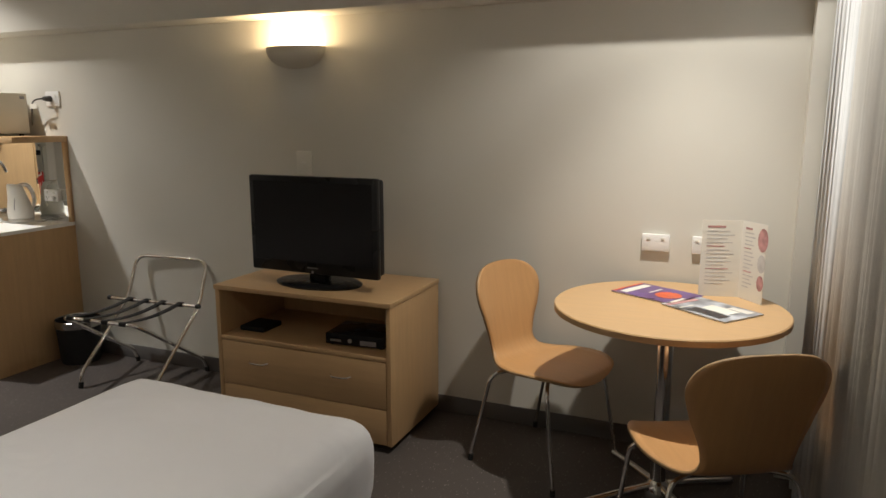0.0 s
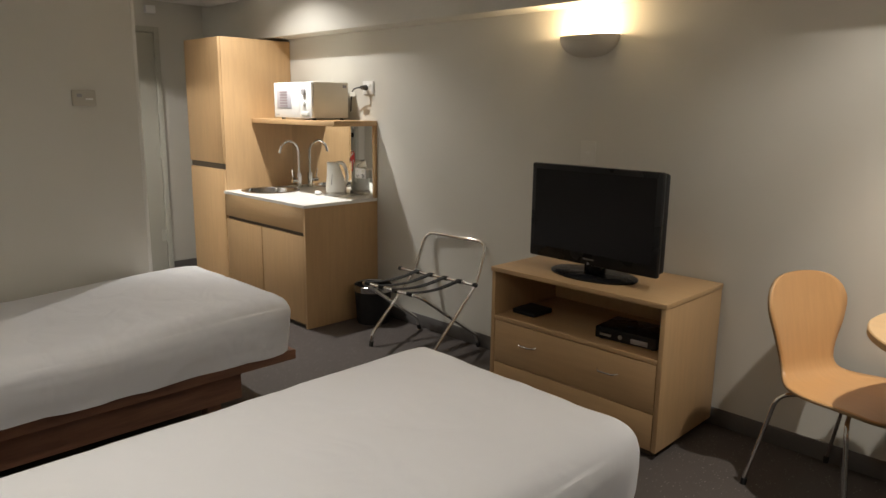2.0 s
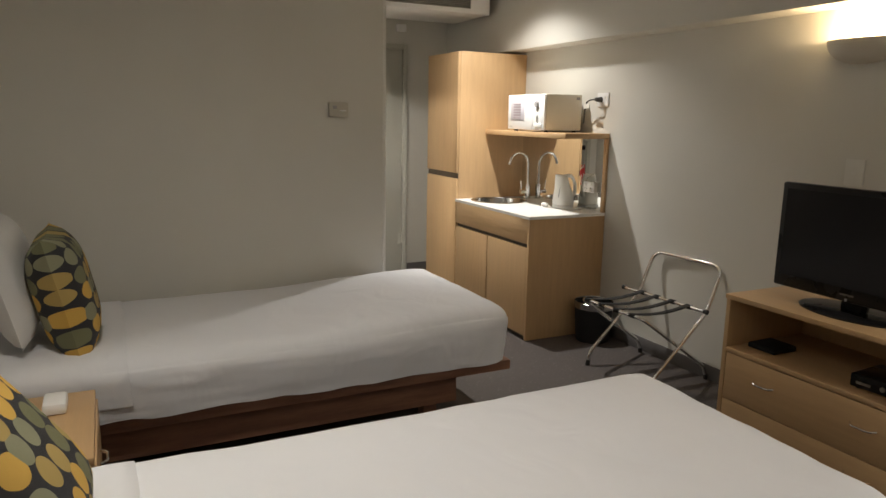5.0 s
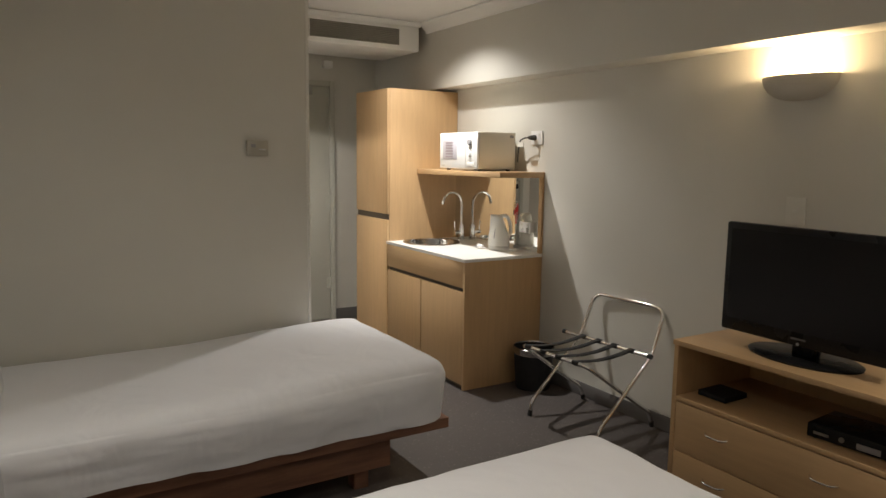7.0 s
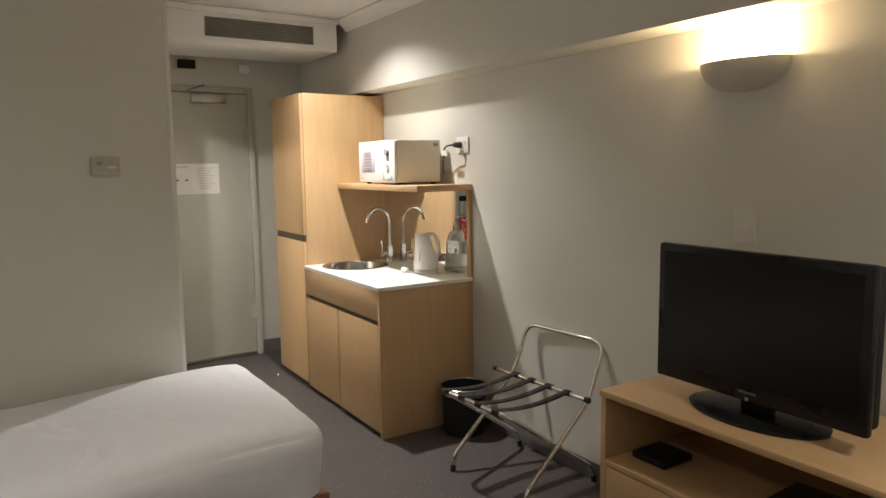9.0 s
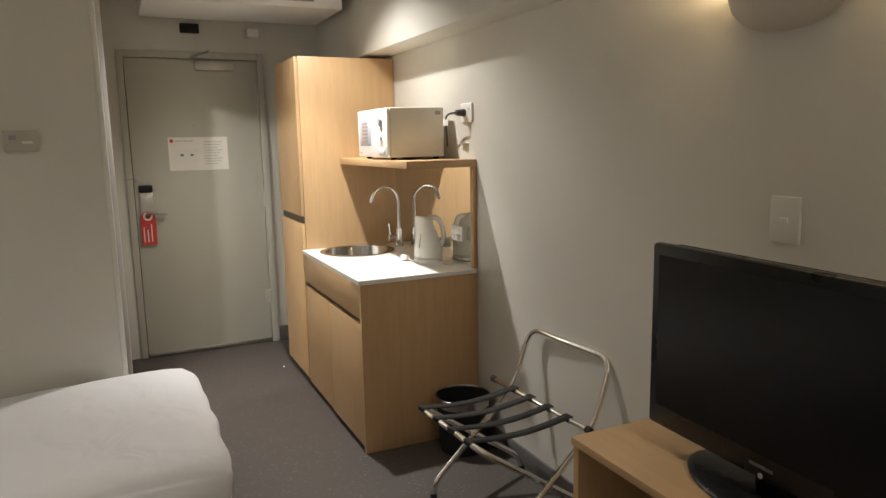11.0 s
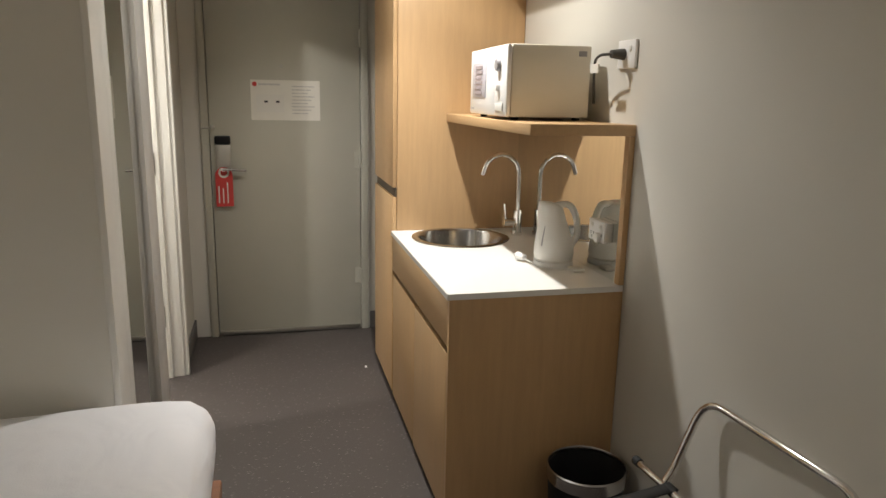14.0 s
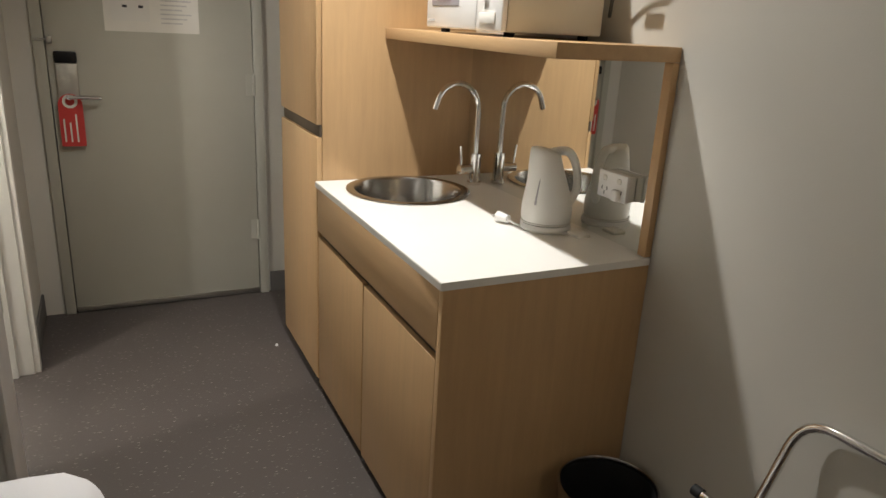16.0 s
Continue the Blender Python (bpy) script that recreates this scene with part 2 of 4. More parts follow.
def tube(bm, points, r, seg=10):
    """A round tube swept along the points."""
    pts = [Vector(p) for p in points]
    rings, side = [], None
    for i, p in enumerate(pts):
        d = (pts[min(i + 1, len(pts) - 1)] - pts[max(i - 1, 0)]).normalized()
        if side is None:
            side = d.orthogonal().normalized()
        side = (side - d * side.dot(d)).normalized()
        up = d.cross(side)
        rings.append([bm.verts.new(p + r * (math.cos(a) * side + math.sin(a) * up)) for a in (2 * math.pi * k / seg for k in range(seg))])
    for a, b in zip(rings, rings[1:]):
        for k in range(seg):
            bm.faces.new((a[k], a[(k + 1) % seg], b[(k + 1) % seg], b[k]))
    bm.faces.new(rings[0][::-1])
    bm.faces.new(rings[-1])
    return bm


def lathe(bm, profile, seg=32, centre=(0, 0, 0), sx=1.0, sy=1.0):
    """A surface turned about the z axis from (radius, height) pairs."""
    cx, cy, cz = centre
    rings = []
    for r, z in profile:
        rings.append([bm.verts.new((cx + sx * r * math.cos(2 * math.pi * k / seg), cy + sy * r * math.sin(2 * math.pi * k / seg), cz + z)) for k in range(seg)])
    for a, b in zip(rings, rings[1:]):
        for k in range(seg):
            bm.faces.new((a[k], a[(k + 1) % seg], b[(k + 1) % seg], b[k]))
    return bm


def mesh_of(name, bm, mat, smooth=True):
    bmesh.ops.recalc_face_normals(bm, faces=bm.faces[:])
    me = bpy.data.meshes.new(name)
    bm.to_mesh(me)
    bm.free()
    me.materials.append(mat)
    if smooth:
        me.polygons.foreach_set("use_smooth", [True] * len(me.polygons))
        me.set_sharp_from_angle(angle=radians(38))
    return me


def thing(name, label, category, at=(0, 0, 0), rz=0, group="", kind=""):
    ob = new(name)
    ob.empty_display_size = 0.05
    ob.matrix_world = pose(*at, 0, 0, rz)
    return tagged(ob, label, category, group, kind)


def part(name, bm, mat, parent, label="", smooth=True):
    ob = new(name, mesh_of(name, bm, mat, smooth))
    ob.parent = parent
    if label:
        tagged(ob, label)
    return ob


def solo(name, bm, mat, label="", category="", kind="", smooth=True, group=""):
    return tagged(new(name, mesh_of(name, bm, mat, smooth)), label, category, group, kind)


def N():
    return bmesh.new()


def blocks(*limits, r=0.0):
    bm = N()
    for b in limits:
        box(bm, *b, r=r)
    return bm


def structure(name, bm, mat, label, category="wall"):
    return solo(name, bm, mat, label, category, "structure")


# ---------------------------------------------------------------- setting
structure("floor", blocks((-6.2, 1.2, -1.2, 3.2, -0.1, 0)), M_FLOOR, "grey-brown vinyl floor with pale flecks", "floor")
structure("ceiling", blocks((-6.2, 1.2, -1.2, 3.2, CEIL, CEIL + 0.1)), M_CEIL, "plain white painted ceiling", "ceiling")
structure("wall_north", blocks((-6.0, 1.0, WALL_Y, WALL_Y + 0.15, 0, CEIL)), M_WALL, "warm white painted wall behind the television")
structure("wall_bulkhead", blocks((-5.79, SIDE_X, FACE_Y, WALL_Y - 0.002, SOFFIT, CEIL), r=0.004), M_WALL, "painted boxed bulkhead along the top of the wall")
structure("wall_south", blocks((-3.8, 1.0, HEAD_Y - 0.15, HEAD_Y, 0, CEIL)), M_WALL, "warm white wall behind the bed heads")
# partition beside the bed, with the bathroom behind it
structure("wall_partition", blocks((PART_X - 0.12, PART_X, HEAD_Y, HALL_Y - 0.02, 0, CEIL)), M_WALL, "warm white partition wall beside the single bed")
structure("wall_hall", blocks((-4.45, PART_X - 0.12, HALL_Y - 0.12, HALL_Y - 0.02, 0, CEIL), (-5.23, -4.45, HALL_Y - 0.12, HALL_Y - 0.02, 2.06, CEIL),
          (DOOR_X, -5.23, HALL_Y - 0.12, HALL_Y - 0.02, 0, CEIL)), M_WALL, "painted entry wall with the bathroom doorway")
structure("wall_bathroom", blocks((DOOR_X, PART_X - 0.12, HEAD_Y - 0.15, HEAD_Y, 0, CEIL)), M_CEIL, "pale bathroom wall seen through the doorway")
structure("wall_entry", blocks((DOOR_X - 0.15, DOOR_X, HEAD_Y, 1.40, 0, CEIL), (DOOR_X - 0.15, DOOR_X, 2.30, WALL_Y, 0, CEIL),
          (DOOR_X - 0.15, DOOR_X, 1.40, 2.30, 2.08, CEIL)), M_WALL, "painted wall around the entry door")
structure("wall_east", blocks((SIDE_X, 1.0, 2.80, WALL_Y, 0, CEIL), (0.80, 1.0, HEAD_Y, 2.80, 0, CEIL)), M_WALL, "painted window wall behind the curtains")

SK = 0.085
structure("baseboard_north", blocks((-3.63, SIDE_X, WALL_Y - 0.012, WALL_Y - 0.001, 0, SK), r=0.003), M_SKIRT, "dark grey vinyl skirting", "baseboard")
structure("baseboard_hall", blocks((DOOR_X + 0.001, -5.23, HALL_Y - 0.019, HALL_Y - 0.008, 0, 0.11), r=0.003), M_SKIRT, "dark grey vinyl skirting beside the door", "baseboard")
structure("baseboard_return", blocks((DOOR_X + 0.001, DOOR_X + 0.012, 2.335, WALL_Y, 0, 0.11), r=0.003), M_SKIRT, "dark grey vinyl skirting by the wardrobe", "baseboard")
structure("baseboard_partition", blocks((PART_X + 0.001, PART_X + 0.012, HEAD_Y, HALL_Y - 0.03, 0, SK), r=0.003), M_SKIRT, "dark grey vinyl skirting behind the bed", "baseboard")


def cornice(name, y, x0, x1, s):
    """Moulded plaster cornice running along x; s turns it to the wall's side."""
    prof = [(0, 0), (0, -0.075), (0.012, -0.075), (0.016, -0.06), (0.03, -0.045), (0.05, -0.03), (0.062, -0.016), (0.078, -0.012), (0.078, 0)]
    bm = N()
    a = [bm.verts.new((x0, y - s * p, CEIL - 0.001 + q)) for p, q in prof]
    b = [bm.verts.new((x1, y - s * p, CEIL - 0.001 + q)) for p, q in prof]
    for i in range(len(prof)):
        j = (i + 1) % len(prof)
        bm.faces.new((a[i], a[j], b[j], b[i]))
    bm.faces.new(a)
    bm.faces.new(b[::-1])
    structure(name, bm, M_CEIL, "white moulded plaster cornice", "cornice")


cornice("trim_cornice_north", FACE_Y, -4.88, SIDE_X, 1)
cornice("trim_cornice_south", HEAD_Y, PART_X, 0.8, -1)

# trim at the partition's corner, mirror panel and bathroom door frame
structure("trim_corner", blocks((PART_X - 0.13, PART_X + 0.002, HALL_Y - 0.02, HALL_Y, 0, 2.40), (PART_X - 0.225, PART_X - 0.132, HALL_Y - 0.02, HALL_Y - 0.006, 0, 2.40), r=0.003), M_TRIM, "pale painted timber corner trim", "trim")
panel = thing("mirror_panel", "tall frameless mirror fixed on the entry wall", "mirror", (-4.076, HALL_Y - 0.02, 0))
part("backing", blocks((-0.178, 0.178, 0.0005, 0.008, 0.03, 2.38)), M_DARKSLOT, panel)
part("mirror_glass", blocks((-0.181, 0.181, 0.0082, 0.014, 0.03, 2.38)), M_MIRROR, panel, "clear mirror glass", False)
M_ALU = material("aluminium_frame", (0.60, 0.585, 0.56), 0.45, 0.15, spread=0.1, scale=6)
structure("trim_stile", blocks((-4.45, -4.262, HALL_Y - 0.0198, HALL_Y + 0.016, 0, 2.40), r=0.004), M_ALU, "grey aluminium stile between the mirror and the bathroom doorway", "trim")
frame_b = thing("door_2", "white painted frame of the open bathroom doorway", "door frame", (-5.0, HALL_Y - 0.07, 0), kind="structure")
part("jamb", blocks((-0.235, -0.19, -0.06, 0.055, 0, 2.06), (-0.245, -0.20, 0.0515, 0.075, 0, 2.10), r=0.003), M_TRIM, frame_b)
part("stop", blocks((-0.19, -0.172, -0.055, 0.0, 0, 2.05), r=0.002), M_TRIM, frame_b)
part("near_jamb", blocks((0.528, 0.549, -0.06, 0.048, 0, 2.06), r=0.003), M_TRIM, frame_b)
part("head", blocks((-0.235, 0.527, -0.06, 0.055, 2.02, 2.059), r=0.003), M_TRIM, frame_b)
for z in (0.28, 1.05):
    part("strike_plate", blocks((-0.1715, -0.168, -0.048, -0.018, z, z + 0.11), r=0.001), M_SATIN, frame_b, "satin metal plate")
lamp_b = thing("bathroom_lamp", "round white ceiling lamp in the bathroom", "ceiling lamp", (-4.26, 0.25, CEIL))
part("base", lathe(N(), [(0.0, -0.001), (0.09, -0.001), (0.09, -0.03), (0.0, -0.03)], 24), M_WHITE, lamp_b)
# added fixture, out of view, to carry the second bathroom light
lamp_v = thing("added_bath_lamp", "unseen white wall lamp added in the bathroom", "wall lamp", (DOOR_X, 0.76, 1.95))
part("mount", blocks((0.001, 0.04, -0.05, 0.05, -0.05, 0.05), r=0.006), M_WHITE, lamp_v)
part("arm", rod(N(), (0.04, 0, 0), (0.16, 0, 0), 0.010), M_CHROME, lamp_v, "chrome lamp arm")

# entry door
door = thing("door_1", "pale grey painted entry door, closed", "door", (DOOR_X, 1.85, 0), kind="structure")
part("leaf", blocks((-0.04, 0.006, -0.428, 0.428, 0.012, 2.045), r=0.002), M_DOOR, door)
part("frame_side", blocks((-0.10, 0.02, -0.475, -0.432, 0, 2.095), r=0.003), M_DOOR, door)
part("frame_side", blocks((-0.10, 0.02, 0.432, 0.475, 0, 2.095), r=0.003), M_DOOR, door)
part("frame_head", blocks((-0.10, 0.02, -0.432, 0.432, 2.049, 2.095), r=0.003), M_DOOR, door)
for z in (0.30, 1.02, 1.72):
    bm = blocks((0.006, 0.010, 0.395, 0.431, z, z + 0.10))
    rod(bm, (0.016, 0.430, z), (0.016, 0.430, z + 0.10), 0.008)
    part("hinge", bm, M_DOOR, door, "painted metal hinge")
part("seal", blocks((0.006, 0.014, -0.425, 0.425, 0.004, 0.03), r=0.002), M_SATIN, door, "metal weather seal")
bm = blocks((0.0062, 0.024, -0.402, -0.318, 0.96, 1.155), r=0.004)
lock = part("lock_plate", bm, M_SATIN, door, "satin steel electronic lock plate")
part("reader", blocks((0.0062, 0.034, -0.404, -0.316, 1.156, 1.205), r=0.008), M_BLACK, lock, "black card reader cap")
bm = rod(N(), (0.024, -0.36, 1.015), (0.06, -0.36, 1.015), 0.011)
tube(bm, rounded([(0.058, -0.36, 1.015), (0.062, -0.30, 1.015), (0.058, -0.235, 1.012)], 0.02), 0.009)
part("door_handle", bm, M_CHROME, lock, "chrome lever handle")
rod(bm := N(), (0.006, -0.02, 1.60), (0.012, -0.02, 1.60), 0.012)
part("peephole", bm, M_SATIN, door)
bm = blocks((0.0062, 0.045, 0.01, 0.265, 1.97, 2.035), r=0.006)
closer = part("door_closer", bm, M_SATIN, door, "grey metal door closer")
tube(bm := N(), rounded([(0.03, 0.12, 2.037), (0.055, -0.02, 2.05), (0.03, 0.11, 2.10)], 0.02), 0.008, 8)
part("closer_arm", bm, M_GREYP, closer)
bm = blocks((0.0062, 0.03, -0.425, -0.40, 1.235, 1.265), r=0.004)
rod(bm, (0.02, -0.47, 1.25), (0.02, -0.40, 1.25), 0.006)
part("safety_latch", bm, M_SATIN, door, "chrome security latch")

sign = thing("hanger_sign", "red card door hanger with white writing", "door sign", (DOOR_X + 0.033, 1.85 - 0.36, 0.80))
bm = N()
outline = [(-0.046, 0.0), (0.046, 0.0), (0.048, 0.004)] + [(0.048 * math.cos(math.pi * k / 14), 0.180 + 0.048 * math.sin(math.pi * k / 14)) for k in range(15)] + [(-0.048, 0.004)]
front, back = [bm.verts.new((0.0012, y, z)) for y, z in outline], [bm.verts.new((-0.0012, y, z)) for y, z in outline]
bm.faces.new(front)
bm.faces.new(back[::-1])
for k in range(len(outline)):
    j = (k + 1) % len(outline)
    bm.faces.new((front[k], back[k], back[j], front[j]))
part("card", bm, M_RED, sign, smooth=False)
lathe(bm := N(), [(0.018, 0), (0.030, 0), (0.030, 0.002), (0.018, 0.002), (0.018, 0)], 20)
bm.transform(Matrix.Translation((0.0013, 0, 0.196)) @ Matrix.Rotation(radians(90), 4, "Y"))
part("hook_ring", bm, M_PAPER, sign, "pale rim round the hole")
for i, w in enumerate((0.10, 0.085, 0.12)):
    part("writing", blocks((0.0014, 0.002, -0.034 + i * 0.024, -0.027 + i * 0.024, 0.02, 0.02 + w)), M_PAPER, sign)
sheet = thing("evacuation_notice", "laminated white evacuation notice fixed to the door", "notice", (DOOR_X + 0.0065, 1.85, 1.41))
part("sheet", blocks((0.0, 0.0015, -0.195, 0.195, -0.115, 0.112)), M_PAPER, sheet, smooth=False)
part("plan", blocks((0.0016, 0.0022, -0.165, -0.01, -0.07, 0.03)), M_TRIM, sheet, "pale floor plan print")
rod(bm := N(), (0.0016, -0.172, 0.088), (0.0024, -0.172, 0.088), 0.013)
part("emblem", bm, M_RED, sheet)
part("heading", blocks((0.0016, 0.0022, -0.15, -0.03, 0.082, 0.092)), M_PRINT, sheet)
for i in range(9):
    part("text_line", blocks((0.0016, 0.0022, 0.035, 0.165 - 0.02 * (i % 3), 0.075 - 0.019 * i, 0.081 - 0.019 * i)), M_PRINT, sheet)
for y in (-0.12, -0.055):
    part("plan_mark", blocks((0.0023, 0.0028, y, y + 0.02, -0.015, -0.004)), M_DKPRINT, sheet)
solo("sensor_box", blocks((DOOR_X + 0.001, DOOR_X + 0.05, 1.785, 1.905, 2.215, 2.275), r=0.004), M_BLACKM, "small black box above the entry door", "sensor")
solo("conduit_cap", blocks((DOOR_X + 0.001, DOOR_X + 0.05, 2.22, 2.30, 2.20, 2.26), r=0.006), M_WHITE, "small white fitting above the door", "fitting")

# air conditioner bulkhead
ac = thing("air_conditioner", "white boxed air conditioner with a slatted grille under the ceiling", "air conditioner", (-4.876, 2.10, 0))
part("housing", blocks((-0.62, 0.0, -0.575, 0.545, 2.262, CEIL - 0.002), r=0.006), M_CEIL, ac)
part("top_moulding", blocks((0.0015, 0.022, -0.575, 0.552, 2.44, CEIL - 0.003), r=0.006), M_CEIL, ac)
M_SLAT = material("grille_slat", (0.30, 0.28, 0.24), 0.5, spread=0.1, scale=8)
grille = part("grille", blocks((0.0005, 0.004, -0.337, 0.369, 2.297, 2.413)), M_DARKSLOT, ac, "dark sheet painting the shade behind the grille slats")
for i in range(9):
    z = 2.303 + i * 0.0125
    bm = box(N(), -0.009, 0.009, -0.335, 0.367, -0.002, 0.002)
    bm.transform(Matrix.Translation((0.008, 0, z)) @ Matrix.Rotation(radians(35), 4, "Y"))
    part("slat", bm, M_SLAT, grille)
for y in (-0.344, 0.369):
    part("grille_edge", blocks((0.0005, 0.012, y, y + 0.008, 2.293, 2.417), r=0.002), M_TRIM, ac)

# downlights
for x, y in ((-4.15, 2.19), (-0.02, 2.28), (-1.55, -0.2)):
    dl = thing("downlight", "recessed round halogen downlight in the ceiling", "downlight", (x, y, CEIL), group="ceiling downlights")
    part("ring", lathe(N(), [(0.030, -0.001), (0.032, -0.006), (0.046, -0.006), (0.050, -0.001)], 28), M_WHITE, dl)
    rod(bm := N(), (0, 0, -0.0035), (0, 0, -0.0015), 0.029, seg=24)
    part("lens", bm, M_LENS, dl, "glowing lamp lens")


# wall sconces
def sconce(x, y, s, group="wall sconces"):
    ob = thing("wall_sconce", "half-round plaster wall uplight, switched on", "wall lamp", (x, y, 1.835), 0 if s > 0 else 180, group)
    bm = N()
    n, rings = 28, []
    for outer in (1, 0):
        rows = []
        for j in range(9):
            a = j / 8 * math.pi / 2
            k = 1.0 if outer else 0.93
            rr, z = math.cos(a) ** 0.8 * k if j < 8 else 0.02, -math.sin(a) * 0.106 * k
            rows.append([bm.verts.new((0.172 * rr * math.cos(math.pi * i / n), -0.115 * rr * math.sin(math.pi * i / n) - 0.001, z)) for i in range(n + 1)])
        rings.append(rows)
        for p, q in zip(rows, rows[1:]):
            for i in range(n):
                bm.faces.new((p[i], p[i + 1], q[i + 1], q[i]))
    for i in range(n):
        bm.faces.new((rings[0][0][i], rings[0][0][i + 1], rings[1][0][i + 1], rings[1][0][i]))
    part("bowl", bm, M_PLASTER, ob)
    return ob


sconce(-1.935, WALL_Y, 1)


# ---------------------------------------------------------------- curtains
def curtain(name, x, y0, y1, folds, depth, mat, label):
    ob = thing(name, label, "curtain", (x, y0, 0))
    bm, n = N(), folds * 10
    low, high = [], []
    for i in range(n + 1):
        u = i / n
        ph = u * folds * 2 * math.pi
        amp = depth * (0.75 + 0.25 * math.sin(u * 17.0))
        low.append(bm.verts.new((amp * math.sin(ph) + 0.008 * math.sin(3.1 * ph), (y1 - y0) * u, 0.015)))
        high.append(bm.verts.new((amp * 0.8 * math.sin(ph), (y1 - y0) * u + 0.006 * math.sin(2 * ph), CEIL - 0.035)))
    for i in range(n):
        bm.faces.new((low[i], low[i + 1], high[i + 1], high[i]))
    c = part("cloth", bm, mat, ob)
    m = c.modifiers.new("thickness", "SOLIDIFY")
    m.thickness = 0.003
    part("track", blocks((-0.02, 0.02, 0, y1 - y0, CEIL - 0.034, CEIL - 0.002), r=0.003), M_WHITE, ob)


curtain("sheer_curtain", 0.485, 2.20, 2.79, 8, 0.009, M_SHEER, "pale grey sheer curtain hanging in close folds")
curtain("blockout_curtain", 0.487, HEAD_Y + 0.02, 2.205, 11, 0.007, M_BLOCKOUT, "dark grey block-out curtain drawn across the window")


# ---------------------------------------------------------------- kitchenette
BX0, BX1, BY, BZ = -4.70, -3.64, 2.29, 0.84
ward = thing("wardrobe", "tall beech laminate wardrobe beside the kitchenette", "wardrobe", (-4.98, 2.595, 0))
part("body", blocks((-0.265, 0.278, -0.285, 0.302, 0.04, 1.96), r=0.002), M_WOOD, ward)
part("plinth", blocks((-0.262, 0.275, -0.262, 0.30, 0.0, 0.038)), M_DARKSLOT, ward)
part("lower_door", blocks((-0.264, 0.277, -0.306, -0.287, 0.045, 0.995), r=0.002), M_WOOD, ward)
part("upper_door", blocks((-0.264, 0.277, -0.306, -0.287, 1.04, 1.957), r=0.002), M_WOOD, ward)
part("grip_recess", blocks((-0.26, 0.2775, -0.2955, -0.2865, 0.997, 1.038)), M_DARKSLOT, ward, "recessed finger grip with its shade painted dark")

sinkc = (-4.50, 2.56)
unit = thing("kitchenette_cabinet", "beech laminate base cabinet with two doors and a fixed drawer front", "cabinet", (BX0, BY, 0))
W = BX1 - BX0
part("end_panel", blocks((W - 0.022, W, 0.0, 0.608, 0, BZ - 0.02), r=0.0015), M_WOOD, unit)
part("back_panel", blocks((0.002, W - 0.023, 0.595, 0.606, 0.08, BZ - 0.02)), M_WOOD, unit)
part("bottom", blocks((0.002, W - 0.023, 0.03, 0.594, 0.08, 0.098)), M_WOOD, unit)
part("plinth", blocks((0.002, W - 0.023, 0.03, 0.045, 0, 0.079)), M_DARKSLOT, unit)
part("recess", blocks((0.002, W - 0.023, 0.022, 0.03, 0.10, BZ - 0.022)), M_DARKSLOT, unit)
part("drawer_front", blocks((0.003, W - 0.024, 0.0, 0.018, 0.655, BZ - 0.022), r=0.0015), M_WOODH, unit)
part("door", blocks((0.003, 0.499, 0.003, 0.018, 0.03, 0.63), r=0.0015), M_WOOD, unit)
part("door", blocks((0.516, W - 0.024, 0.0, 0.018, 0.03, 0.63), r=0.0015), M_WOOD, unit)

# worktop with a round hole for the bowl
bm, n = N(), 48
R = 0.198
cx, cy = sinkc
x0, x1, y0, y1 = BX0 + 0.0005, BX1 + 0.004, BY - 0.006, WALL_Y - 0.006


def edge_point(a):
    """Where a ray from the bowl's centre meets the worktop's edge."""
    dx, dy = math.cos(a), math.sin(a)
    k = min([(x1 - cx) / dx if dx > 1e-9 else 1e9, (x0 - cx) / dx if dx < -1e-9 else 1e9,
             (y1 - cy) / dy if dy > 1e-9 else 1e9, (y0 - cy) / dy if dy < -1e-9 else 1e9])
    return cx + dx * k, cy + dy * k


angs = sorted([2 * math.pi * i / n for i in range(n)] + [math.atan2(b - cy, a - cx) % (2 * math.pi) for a in (x0, x1) for b in (y0, y1)])
inn = {z: [bm.verts.new((cx + R * math.cos(a), cy + R * math.sin(a), z)) for a in angs] for z in (BZ - 0.02, BZ)}
outr = {z: [bm.verts.new((*edge_point(a), z)) for a in angs] for z in (BZ - 0.02, BZ)}
for i in range(len(angs)):
    j = (i + 1) % len(angs)
    bm.faces.new((inn[BZ][i], inn[BZ][j], outr[BZ][j], outr[BZ][i]))
    bm.faces.new((inn[BZ - 0.02][j], inn[BZ - 0.02][i], outr[BZ - 0.02][i], outr[BZ - 0.02][j]))
    bm.faces.new((outr[BZ][i], outr[BZ][j], outr[BZ - 0.02][j], outr[BZ - 0.02][i]))
    bm.faces.new((inn[BZ][j], inn[BZ][i], inn[BZ - 0.02][i], inn[BZ - 0.02][j]))
top_ob = thing("worktop", "thin white laminate worktop around a round sink", "worktop")
part("slab", bm, M_TOP, top_ob, smooth=False)
part("edge_band", blocks((x0 + 0.001, x1 - 0.001, y0 - 0.0025, y0 - 0.0005, BZ - 0.0195, BZ - 0.001)), M_TRIM, top_ob, "pale edge band")

sink = thing("sink", "round stainless steel sink bowl set in the worktop", "sink", (*sinkc, BZ))
part("bowl", lathe(N(), [(0.215, 0.0015), (0.217, 0.004), (0.205, 0.006), (0.188, 0.004), (0.182, -0.006), (0.176, -0.09), (0.155, -0.135), (0.10, -0.145), (0.03, -0.148), (0.001, -0.148)], 48), M_STEEL, sink)
part("drain", lathe(N(), [(0.035, -0.1465), (0.030, -0.144), (0.012, -0.145), (0.001, -0.145)], 24), M_CHROME, sink)

